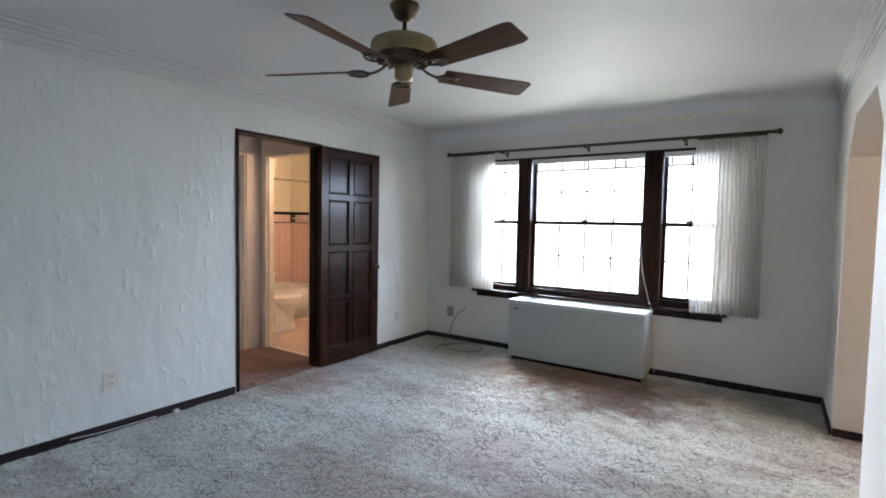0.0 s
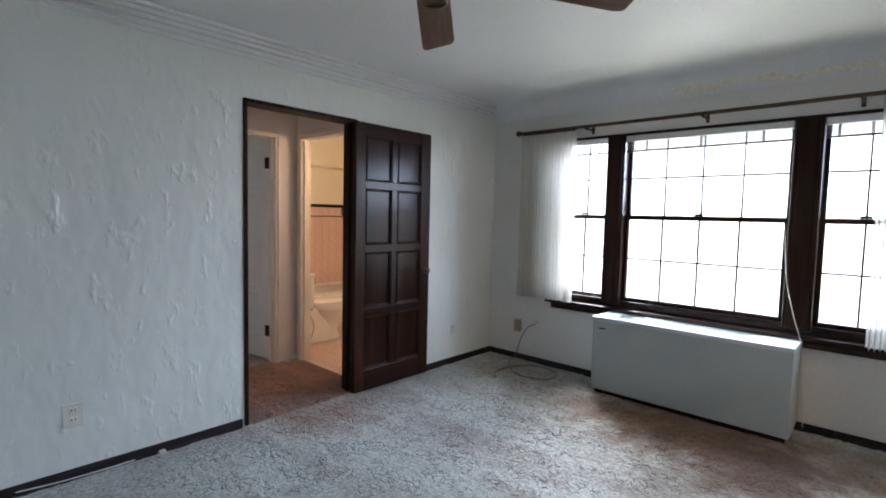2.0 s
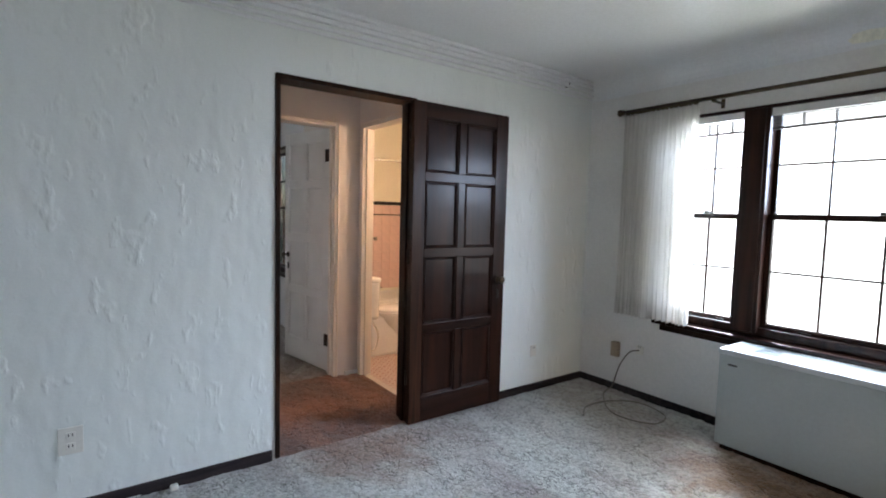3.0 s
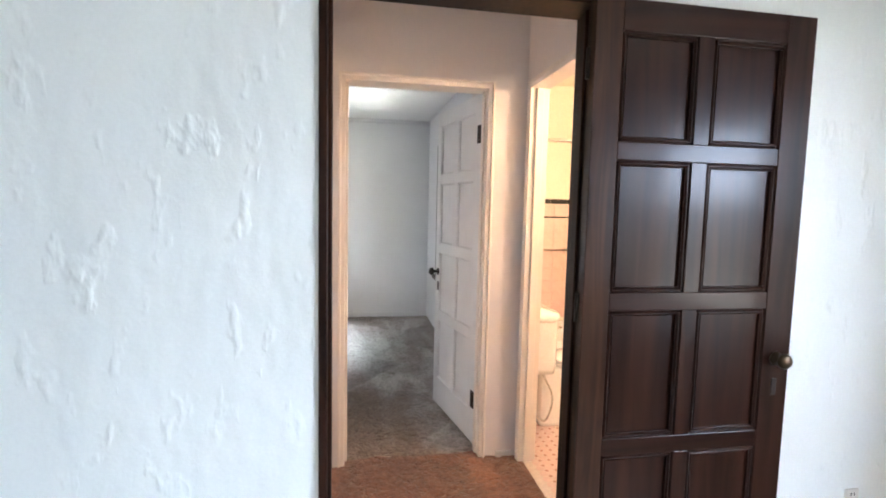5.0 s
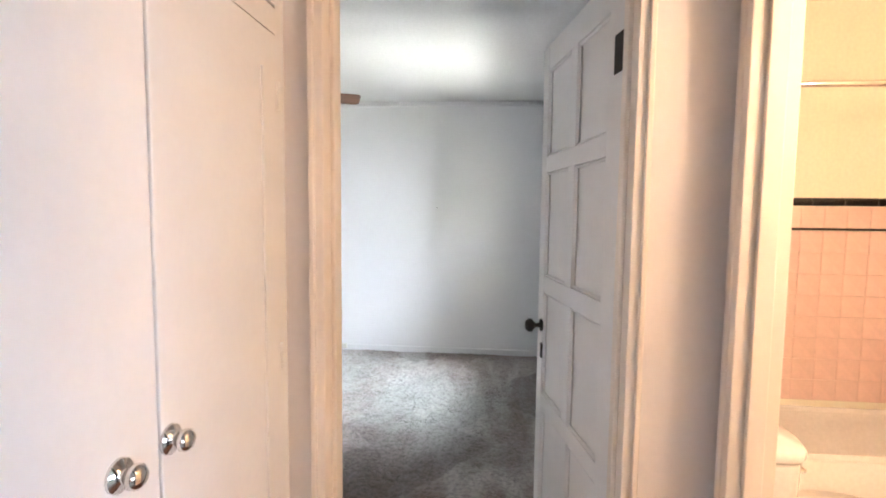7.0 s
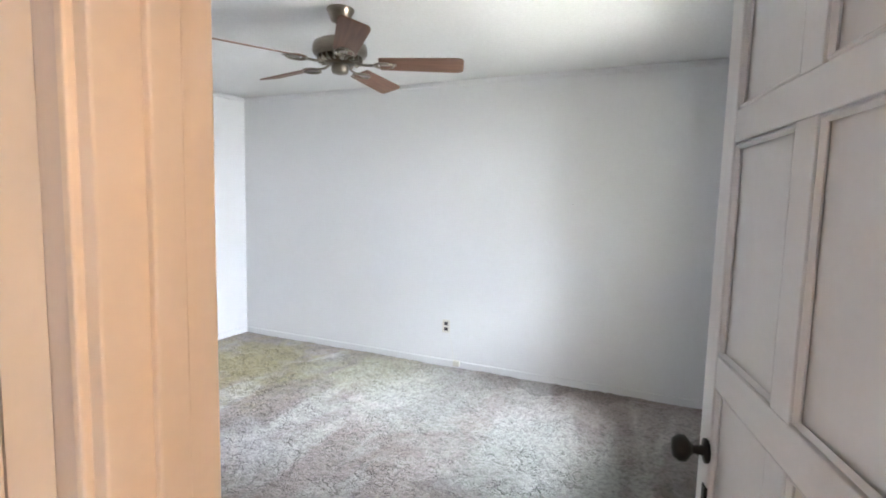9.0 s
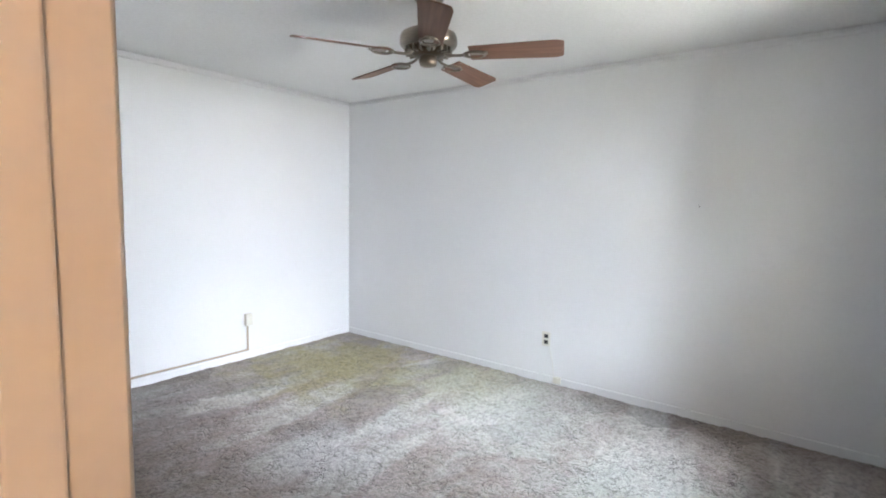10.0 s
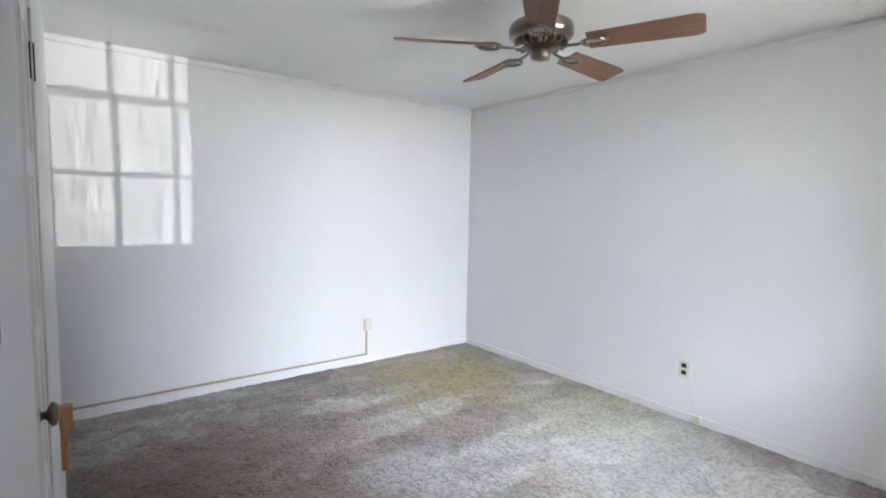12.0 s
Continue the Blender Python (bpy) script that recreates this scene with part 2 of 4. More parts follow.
def glass_material(name, rippled=False):
    m = material(name, (1, 1, 1), 0.02, vary=0, grain=0)
    nodes, links = m.node_tree.nodes, m.node_tree.links
    gloss = nodes.new("ShaderNodeBsdfGlossy")
    gloss.inputs["Roughness"].default_value = 0.02
    clear = nodes.new("ShaderNodeBsdfTransparent")
    # caustic ripples of the glint are painted as dark streaks in the tint
    if rippled:
        at, mp = nodes.new("ShaderNodeTexCoord"), nodes.new("ShaderNodeMapping")
        mp.inputs["Scale"].default_value = (60, 1, 9)
        n, r = nodes.new("ShaderNodeTexNoise"), nodes.new("ShaderNodeValToRGB")
        n.inputs["Scale"].default_value, n.inputs["Detail"].default_value, n.inputs["Distortion"].default_value = 1.0, 3.0, 1.2
        r.color_ramp.elements[0].position, r.color_ramp.elements[1].position = 0.35, 0.68
        r.color_ramp.elements[0].color, r.color_ramp.elements[1].color = (0.40, 0.41, 0.41, 1), (1, 1, 1, 1)
        links.new(at.outputs["Object"], mp.inputs["Vector"])
        links.new(mp.outputs[0], n.inputs["Vector"])
        links.new(n.outputs["Fac"], r.inputs[0])
        links.new(r.outputs[0], clear.inputs[0])
    f = nodes.new("ShaderNodeFresnel")
    cap = nodes.new("ShaderNodeMath")
    cap.operation = "MINIMUM"
    cap.inputs[1].default_value = 0.08
    links.new(f.outputs[0], cap.inputs[0])
    x = nodes.new("ShaderNodeMixShader")
    links.new(cap.outputs[0], x.inputs[0])
    links.new(clear.outputs[0], x.inputs[1])
    links.new(gloss.outputs[0], x.inputs[2])
    links.new(x.outputs[0], nodes["Material Output"].inputs[0])
    return m


M = {
    "plaster": trowelled("trowelled_plaster", (0.72, 0.75, 0.72)),
    "wall": material("wall_paint", (0.70, 0.69, 0.67), 0.55, vary=0.04, vary_scale=1.2, bump=0.25, bump_scale=45),
    "wall_b": material("bedroom_wall_paint", (0.742, 0.75, 0.768), 0.5, vary=0.03, vary_scale=0.9, grain=0.012, bump=0.05, bump_scale=30),
    "cream": material("cream_hall_paint", (0.74, 0.68, 0.645), 0.5, vary=0.05, vary_scale=1.6, grain=0.015, bump=0.08, bump_scale=30),
    "ceiling": material("ceiling_paint", (0.72, 0.73, 0.74), 0.5, vary=0.04, vary_scale=0.8, bump=0.3, bump_scale=30),
    "trim_white": material("white_gloss_trim", (0.75, 0.745, 0.74), 0.48, vary=0.04, vary_scale=4, grain=0.012, bump=0.05, bump_scale=20),
    "trim_cream": material("cream_orange_trim", (0.80, 0.72, 0.64), 0.42, vary=0.06, vary_scale=3, grain=0.015, bump=0.08, bump_scale=12),
    "stile": wood("worn_brown_stile", (0.013, 0.0055, 0.0035), (0.055, 0.022, 0.011), 0.36, 0.15),
    "dark": wood("dark_stained_wood", (0.011, 0.0045, 0.003), (0.034, 0.014, 0.009), 0.28, 0.14, scale=0.6),
    "dark_across": wood("dark_stained_rail", (0.011, 0.0045, 0.003), (0.034, 0.014, 0.009), 0.28, 0.14, along=0, scale=0.6),
    "worn": wood("worn_brown_wood", (0.006, 0.0025, 0.0015), (0.030, 0.0095, 0.004), 0.45, 0.0),
    "base_dark": wood("dark_baseboard_wood", (0.015, 0.013, 0.015), (0.045, 0.035, 0.035), 0.45, 0.1, along=1),
    "blade": wood("walnut_fan_blade", (0.065, 0.030, 0.018), (0.16, 0.075, 0.045), 0.4, 0.15, along=0),
    "blade_pale": wood("worn_fan_blade", (0.13, 0.07, 0.05), (0.23, 0.125, 0.085), 0.45, 0.1, along=0),
    "brass": material("aged_brass", (0.32, 0.255, 0.15), 0.38, 1.0, vary=0.2, vary_scale=9),
    "bronze": material("dark_bronze", (0.10, 0.075, 0.05), 0.35, 1.0, vary=0.2, vary_scale=12),
    "pewter": material("brushed_pewter", (0.24, 0.21, 0.175), 0.28, 1.0, vary=0.1, vary_scale=20, stretch=(1, 1, 8)),
    "chrome": material("chrome", (0.75, 0.74, 0.72), 0.12, 1.0, vary=0.05),
    "iron": material("black_iron", (0.03, 0.026, 0.022), 0.45, 0.7, vary=0.2, vary_scale=20),
    "grey_metal": material("grey_enamel", (0.36, 0.41, 0.42), 0.38, vary=0.05, vary_scale=2.5, grain=0.03, bump=0.05),
    "grille": material("pale_grille_enamel", (0.5, 0.56, 0.58), 0.35, vary=0.05),
    "black": material("shadow_black", (0.01, 0.01, 0.011), 0.6),
    "plastic": material("ivory_plastic", (0.68, 0.66, 0.60), 0.35, vary=0.03),
    "plastic_brown": material("brown_plastic", (0.16, 0.12, 0.085), 0.4, vary=0.08, vary_scale=12),
    "conduit": material("tan_conduit", (0.36, 0.30, 0.23), 0.5, vary=0.08, vary_scale=10),
    "raw": wood("bare_pine", (0.42, 0.22, 0.11), (0.62, 0.36, 0.20), 0.55, 0.0),
    "curtain": sheer("sheer_ivory_cloth", (0.86, 0.85, 0.82), 0.62, 0.36),
    "glass": glass_material("window_glass"),
    "glass_old": glass_material("caustic_streaked_glass", True),
    "blind": material("white_blind", (0.72, 0.72, 0.72), 0.45),
    "slat": material("grey_blind_slat", (0.09, 0.09, 0.09), 0.45),
    "flake": material("old_paint", (0.74, 0.72, 0.62), 0.6, vary=0.1, vary_scale=30),
    "porcelain": material("porcelain", (0.82, 0.81, 0.80), 0.1, vary=0.02, coat=0.5),
    "seat": material("white_seat_plastic", (0.86, 0.85, 0.86), 0.18, vary=0.02),
    "pink_tile": material("pink_wall_tile", (0.78, 0.57, 0.51), 0.18, vary=0.06, vary_scale=6, coat=0.4),
    "black_tile": material("black_tile", (0.012, 0.011, 0.012), 0.12, coat=0.5),
    "white_tile": material("white_floor_tile", (0.70, 0.53, 0.48), 0.25, vary=0.06, vary_scale=20),
    "pink_floor": material("pink_floor_tile", (0.45, 0.22, 0.18), 0.25, vary=0.1, vary_scale=20),
    "grout": material("grout", (0.6, 0.52, 0.46), 0.8, vary=0.08, vary_scale=30),
    "yellow": material("yellow_bathroom_paint", (0.84, 0.80, 0.66), 0.5, vary=0.03),
    "warm": material("warm_dining_wall", (0.70, 0.58, 0.48), 0.6, vary=0.05, bump=0.2),
    "cable": material("grey_brown_cable", (0.14, 0.12, 0.10), 0.5),
    "cord": material("white_cord", (0.7, 0.7, 0.68), 0.5),
    "lawn": material("lawn", (0.07, 0.10, 0.04), 0.9, vary=0.2, vary_scale=1),
}
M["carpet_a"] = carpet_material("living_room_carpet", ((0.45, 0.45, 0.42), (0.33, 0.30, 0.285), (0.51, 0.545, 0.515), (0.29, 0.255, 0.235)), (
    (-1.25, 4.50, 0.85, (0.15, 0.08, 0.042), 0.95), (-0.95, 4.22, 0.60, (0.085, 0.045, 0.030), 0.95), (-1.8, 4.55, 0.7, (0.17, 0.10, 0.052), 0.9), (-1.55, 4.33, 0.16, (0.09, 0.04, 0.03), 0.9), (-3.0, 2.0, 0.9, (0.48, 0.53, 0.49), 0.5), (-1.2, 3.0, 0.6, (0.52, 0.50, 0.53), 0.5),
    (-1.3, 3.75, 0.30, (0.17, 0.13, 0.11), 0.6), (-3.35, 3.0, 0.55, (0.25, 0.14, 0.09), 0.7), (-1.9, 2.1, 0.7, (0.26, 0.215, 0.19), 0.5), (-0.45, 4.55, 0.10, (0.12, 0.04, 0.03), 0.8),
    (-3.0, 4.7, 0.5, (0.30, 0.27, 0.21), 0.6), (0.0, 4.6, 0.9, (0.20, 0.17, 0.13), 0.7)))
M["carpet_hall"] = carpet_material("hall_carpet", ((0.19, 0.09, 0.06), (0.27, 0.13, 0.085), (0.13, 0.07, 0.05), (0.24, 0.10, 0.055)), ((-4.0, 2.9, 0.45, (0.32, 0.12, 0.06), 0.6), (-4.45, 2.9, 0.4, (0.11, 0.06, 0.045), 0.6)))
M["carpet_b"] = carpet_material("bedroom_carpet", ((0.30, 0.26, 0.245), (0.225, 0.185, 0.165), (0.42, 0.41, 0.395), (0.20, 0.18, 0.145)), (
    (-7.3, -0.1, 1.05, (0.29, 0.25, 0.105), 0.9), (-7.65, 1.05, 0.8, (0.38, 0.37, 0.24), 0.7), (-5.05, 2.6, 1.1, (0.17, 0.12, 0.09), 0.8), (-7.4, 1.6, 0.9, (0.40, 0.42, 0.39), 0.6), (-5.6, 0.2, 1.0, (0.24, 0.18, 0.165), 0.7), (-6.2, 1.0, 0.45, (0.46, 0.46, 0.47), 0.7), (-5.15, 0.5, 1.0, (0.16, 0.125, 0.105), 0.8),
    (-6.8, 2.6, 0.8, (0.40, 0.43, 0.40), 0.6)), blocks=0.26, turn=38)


# ---- builders ----
def box(bm, x0, x1, y0, y1, z0, z1, bevel=0.0, segments=2):
    r = bmesh.ops.create_cube(bm, size=1.0, matrix=Matrix.Translation(((x0 + x1) / 2, (y0 + y1) / 2, (z0 + z1) / 2)) @ Matrix.Diagonal((abs(x1 - x0), abs(y1 - y0), abs(z1 - z0), 1)))
    if bevel:
        edges = list({e for v in r["verts"] for e in v.link_edges})
        bmesh.ops.bevel(bm, geom=edges, offset=bevel, segments=segments, profile=0.5, affect="EDGES")
    return bm


def boxes(*all_of, bevel=0.0):
    bm = bmesh.new()
    for b in all_of:
        box(bm, *b, bevel=bevel)
    return bm


def lathe(profile, steps=32, m=None):
    """A turned shape round z from (radius, height) pairs."""
    bm = bmesh.new()
    rings = []
    for r, z in profile:
        rings.append([bm.verts.new((r * math.cos(2 * math.pi * k / steps), r * math.sin(2 * math.pi * k / steps), z)) for k in range(steps)])
    for a, b in zip(rings, rings[1:]):
        for k in range(steps):
            bm.faces.new((a[k], a[(k + 1) % steps], b[(k + 1) % steps], b[k]))
    bm.faces.new(list(reversed(rings[0])))
    bm.faces.new(rings[-1])
    bmesh.ops.recalc_face_normals(bm, faces=bm.faces)
    for f in bm.faces:
        f.smooth = len(f.verts) == 4
    if m:
        bmesh.ops.transform(bm, matrix=m, verts=bm.verts)
    return bm


def prism(outline, depth, m=None):
    """An outline in x, y pulled up along z by depth."""
    bm = bmesh.new()
    low = [bm.verts.new((x, y, 0)) for x, y in outline]
    f = bm.faces.new(low)
    up = bmesh.ops.extrude_face_region(bm, geom=[f])
    bmesh.ops.translate(bm, vec=(0, 0, depth), verts=[v for v in up["geom"] if isinstance(v, bmesh.types.BMVert)])
    bmesh.ops.recalc_face_normals(bm, faces=bm.faces)
    if m:
        bmesh.ops.transform(bm, matrix=m, verts=bm.verts)
    return bm


def tube(points, radius, sides=8):
    """A round bar through points."""
    bm = bmesh.new()
    pts = [Vector(p) for p in points]
    rings = []
    for k, p in enumerate(pts):
        d = (pts[min(k + 1, len(pts) - 1)] - pts[max(k - 1, 0)]).normalized()
        q = d.to_track_quat("Z", "Y")
        rings.append([bm.verts.new(p + q @ Vector((radius * math.cos(2 * math.pi * j / sides), radius * math.sin(2 * math.pi * j / sides), 0))) for j in range(sides)])
    for a, b in zip(rings, rings[1:]):
        for j in range(sides):
            bm.faces.new((a[j], a[(j + 1) % sides], b[(j + 1) % sides], b[j])).smooth = True
    bm.faces.new(list(reversed(rings[0])))
    bm.faces.new(rings[-1])
    bmesh.ops.recalc_face_normals(bm, faces=bm.faces)
    return bm


def curve_through(points, steps=8):
    """Points of a smooth line through the given ones."""
    p = [Vector(q) for q in points]
    p = [2 * p[0] - p[1], *p, 2 * p[-1] - p[-2]]
    out = []
    for a, b, c, d in zip(p, p[1:], p[2:], p[3:]):
        for k in range(steps):
            t = k / steps
            out.append(0.5 * (2 * b + (c - a) * t + (2 * a - 5 * b + 4 * c - d) * t * t + (3 * b - a - 3 * c + d) * t ** 3))
    return [*out, p[-2]]


def mesh_of(name, bm, mat):
    me = bpy.data.meshes.new(name)
    bm.to_mesh(me)
    bm.free()
    me.materials.append(mat)
    return me


def thing(name, bm, mat, label, category, kind="", group="", m=None):
    ob = new(name, mesh_of(name, bm, mat) if bm else None)
    if m:
        ob.matrix_world = m
    return tagged(ob, label, category, group, kind)


def part(name, bm, mat, parent, label="", m=None):
    ob = new(name, mesh_of(name, bm, mat))
    ob.parent = parent
    if m:
        ob.matrix_local = m
    return tagged(ob, label)


def structure(name, bm, mat, label, category):
    return thing(name, bm, mat, label, category, "structure")


def wall_boxes(axis, face, back, u0, u1, z0, z1, openings):
    """Boxes of a wall with openings (u from, u to, z from, z to)."""
    cuts = sorted({u0, u1, *[o[0] for o in openings], *[o[1] for o in openings]})
    out = []
    lo, hi = min(face, back), max(face, back)
    for a, b in zip(cuts, cuts[1:]):
        z = z0
        for o in sorted((o for o in openings if o[0] <= a and o[1] >= b), key=lambda o: o[2]):
            if o[2] > z:
                out.append((a, b, z, o[2]))
            z = o[3]
        if z < z1:
            out.append((a, b, z, z1))
    if axis == "x":
        return boxes(*[(lo, hi, a, b, c, d) for a, b, c, d in out])
    return boxes(*[(a, b, lo, hi, c, d) for a, b, c, d in out])


def carpet(name, x0, x1, y0, y1, step, mat, label, height=0.012, hole=None):
    """A shag carpet: one sheet with clumped tufts, cracks between the clumps and a skirt at its edges."""
    nx, ny = max(2, int((x1 - x0) / step)), max(2, int((y1 - y0) / step))
    verts, faces = [], []
    for j in range(ny + 1):
        for i in range(nx + 1):
            x, y = x0 + (x1 - x0) * i / nx, y0 + (y1 - y0) * j / ny
            w = Vector((x * 1.0 + 0.07 * noise.noise((x * 9, y * 9, 3)), y + 0.07 * noise.noise((x * 9, y * 9, 7)), 0))
            d = noise.voronoi(w * 13, distance_metric="DISTANCE")[0]
            crack = min(1.0, (d[1] - d[0]) * 4.5)
            h = height * (0.35 + 0.65 * crack) * (0.75 + 0.5 * noise.noise((x * 3, y * 3, 0))) + 0.005 * noise.noise((x * 42, y * 42, 5)) + 0.004 * noise.noise((x * 2, y * 2, 9))
            verts.append((x, y, h - 0.8 * height))
    for j in range(ny):
        for i in range(nx):
            a = j * (nx + 1) + i
            faces.append((a, a + 1, a + nx + 2, a + nx + 1))
    me = bpy.data.meshes.new(name)
    me.from_pydata(verts, [], faces)
    me.polygons.foreach_set("use_smooth", [True] * len(faces))
    me.materials.append(mat)
    return tagged(new(name, me), label, "carpet", "", "structure")


# ---- the plan ----
CEIL = 2.42
XA, XA2 = -3.49, -3.61          # wall between living room and hall
XB, XB2 = -4.56, -4.69          # wall between hall and bedroom
YN = 5.11                       # window wall of the living room
XE, XE2 = 0.33, 0.49            # wall with the arch
XW = -8.09                       # far bedroom wall
YS, YB = -0.835, 3.56            # bedroom south and north walls
YC = 2.512                       # closet front in the hall
HEAD = 2.03
DA = (2.56, 3.412)                # living room door opening
DB = (2.590, 3.366)              # bedroom door opening
DC = (-4.50, -3.79)             # bathroom door opening
WA = (-2.74, -0.44, 0.61, 2.04)  # living room window opening
WB = (-7.35, -6.30, 0.61, 2.04)   # bedroom window opening
BX, BY = -6.0, 5.1               # bathroom far walls

structure("wall_west", wall_boxes("x", XA, XA2, -2.9, YN, -0.06, CEIL, [(*DA, -1, HEAD + 0.01)]), M["plaster"], "white hand-trowelled plaster wall with upright ridges", "wall")
structure("wall_north", wall_boxes("y", YN, YN + 0.16, XA2, 3.2, -0.06, CEIL, [WA]), M["wall"], "off-white plaster wall round the triple window", "wall")
# the opening is added, unseen, to let the south fill lamp in
structure("wall_south", wall_boxes("y", -2.9, -2.75, XA2, 3.2, -0.06, CEIL, [(-2.3, -0.5, 0.75, 2.1)]), M["wall"], "off-white plaster wall behind the walker with an opening added for fill light", "wall")
arch = wall_boxes("x", XE, XE2, -2.75, YN, -0.06, CEIL, [(3.2, 4.41, -1, 2.06)])
for y0, y1 in ((4.41, 4.16), (3.2, 3.45)):
    p = prism([(y0, 1.83), (y1, 2.06), (y0, 2.06)], XE2 - XE, Matrix(((0, 0, 1, XE), (1, 0, 0, 0), (0, 1, 0, 0), (0, 0, 0, 1))))
    tmp = bpy.data.meshes.new("tmp")
    p.to_mesh(tmp)
    arch.from_mesh(tmp)
    p.free()
    bpy.data.meshes.remove(tmp)
structure("wall_east", arch, M["wall"], "off-white wall with an opening cut with slanted corners", "wall")
structure("wall_dining", boxes((3.2, 3.35, -2.75, YN, -0.06, CEIL)), M["warm"], "warm-lit plain wall of the next room", "wall")
structure("wall_hall_west", wall_boxes("x", XB, XB2, YS, YB, -0.06, CEIL, [(*DB, -1, HEAD), (1.13, 1.77, -1, 1.98)]), M["cream"], "cream painted wall round the bedroom door", "wall")
structure("wall_hall_north", wall_boxes("y", YB, YB + 0.075, -5.85, XA2, -0.06, CEIL, [(*DC, -1, HEAD)]), M["cream"], "cream painted wall round the bathroom door", "wall")
structure("wall_closet_back", boxes((XB, XA2, 1.85, 1.95, -0.06, CEIL)), M["cream"], "plain back wall of the hall closet", "wall")
structure("wall_bedroom_west", boxes((XW - 0.15, XW, YS - 0.15, YB + 0.15, -0.06, CEIL)), M["wall_b"], "smooth pale bedroom wall", "wall")
structure("wall_bedroom_south", boxes((XW, XB, YS - 0.15, YS, -0.06, CEIL)), M["wall_b"], "smooth pale bedroom wall lit by a glint of sun", "wall")
structure("wall_bedroom_north", wall_boxes("y", YB, YB + 0.15, XW, -5.85, -0.06, CEIL, [WB]), M["wall_b"], "pale bedroom wall round the window", "wall")
structure("wall_bedroom_east", wall_boxes("x", XB2 - 0.003, XB2 - 0.012, YS, YB, -0.06, CEIL, [(DB[0] - 0.03, DB[1] + 0.03, -1, HEAD + 0.03), (1.134, 1.766, -1, 1.976)]), M["wall_b"], "pale plaster skin of the bedroom's door wall", "wall")
structure("wall_closet_bedroom", boxes((XB + 0.3, XB + 0.4, 0.9, 1.84, -0.06, CEIL)), M["cream"], "plain back wall of the bedroom closet", "wall")
structure("wall_bathroom_west", boxes((BX - 0.05, BX, YB + 0.15, BY + 0.06, -0.06, CEIL)), M["yellow"], "yellow painted bathroom wall above pink tiles", "wall")
structure("wall_bathroom_north", boxes((BX, XA2, BY, BY + 0.06, -0.06, CEIL)), M["yellow"], "yellow painted bathroom wall above pink tiles", "wall")
structure("ceiling_living_room", boxes((XA2, 3.35, -2.9, YN + 0.16, CEIL, CEIL + 0.15)), M["ceiling"], "white plaster ceiling", "ceiling")
structure("ceiling_bedroom", boxes((XW - 0.15, XB2, YS - 0.15, YB + 0.15, CEIL, CEIL + 0.15)), M["ceiling"], "white plaster bedroom ceiling", "ceiling")
structure("ceiling_hall", boxes((XB2, XA2, YS - 0.15, YB + 0.12, CEIL, CEIL + 0.15)), M["cream"], "cream painted hall ceiling", "ceiling")
structure("ceiling_bathroom", boxes((BX - 0.05, XA2, YB + 0.15, BY + 0.06, CEIL, CEIL + 0.15)), M["yellow"], "yellow painted bathroom ceiling", "ceiling")
structure("subfloor", boxes((XW - 0.2, 3.35, -2.9, YN + 0.2, -0.2, -0.05)), M["grout"], "bare floor slab under the carpets", "floor")
structure("ground", boxes((-80, 80, -80, 80, -0.9, -0.7)), M["lawn"], "lawn round the house", "ground")
carpet("floor_living_room", XA, XE2, -2.75, YN, 0.02, M["carpet_a"], "worn grey-beige shag carpet with brown stains", 0.014)
carpet("floor_dining_room", XE2, 3.2, -2.75, YN, 0.05, M["carpet_a"], "worn grey-beige shag carpet of the next room")
carpet("floor_hall", XB2 + 0.06, XA, 1.95, YB + 0.02, 0.022, M["carpet_hall"], "rust-brown worn carpet in the small hall")
carpet("floor_bedroom", XW, XB2 + 0.06, YS, YB, 0.02, M["carpet_b"], "mottled grey-brown shag carpet with vacuum tracks", 0.014)

# ---- trim ----
def run(name, segments, z0, z1, mat, label, category="baseboard", bevel=0.004):
    """One length of trim for each (x0, x1, y0, y1)."""
    for x0, x1, y0, y1 in segments:
        structure(name, boxes((x0, x1, y0, y1, z0, z1), bevel=bevel), mat, label, category)


T = 0.014
run("baseboard", [(XA, XA + T, -2.75, DA[0] - 0.02), (XA, XA + T, DA[1] + 0.02, YN - T), (XA, 0.33, YN - T, YN), (XE - T, XE, 4.41, YN - T), (XE - T, XE, -2.75, 3.2), (XE, XE2, 4.41 - T, 4.41), (XE2, 3.2, YN - T, YN)],
    -0.03, 0.052, M["base_dark"], "low dark-stained wooden baseboard along the wall")
run("baseboard", [(XW, XB2 - 0.01, YS, YS + T), (XW, XW + T, YS + T, YB), (XB2 - 0.03, XB2 - 0.012, YS + T, 1.07), (XB2 - 0.03, XB2 - 0.012, 1.83, DB[0] - 0.07)],
    -0.03, 0.052, M["wall_b"], "low white painted baseboard in the bedroom")
run("baseboard", [(XB - 0.002, XB + T, DB[1] + 0.08, YB)], -0.03, 0.03, M["trim_white"], "white painted baseboard in the hall")


def crown(name, along, fixed, a, b, sign, label):
    """A cornice of three stepped ridges under the ceiling with a cove above."""
    bm = bmesh.new()
    for z0, z1, d in ((2.285, 2.302, 0.010), (2.314, 2.336, 0.018), (2.350, 2.376, 0.030), (2.376, 2.40, 0.046), (2.40, CEIL + 0.002, 0.075)):
        if along == "y":
            box(bm, *sorted((fixed, fixed + sign * d)), a, b, z0, z1, bevel=0.006)
        else:
            box(bm, a, b, *sorted((fixed, fixed + sign * d)), z0, z1, bevel=0.006)
    structure(name, bm, M["ceiling"], label, "trim")


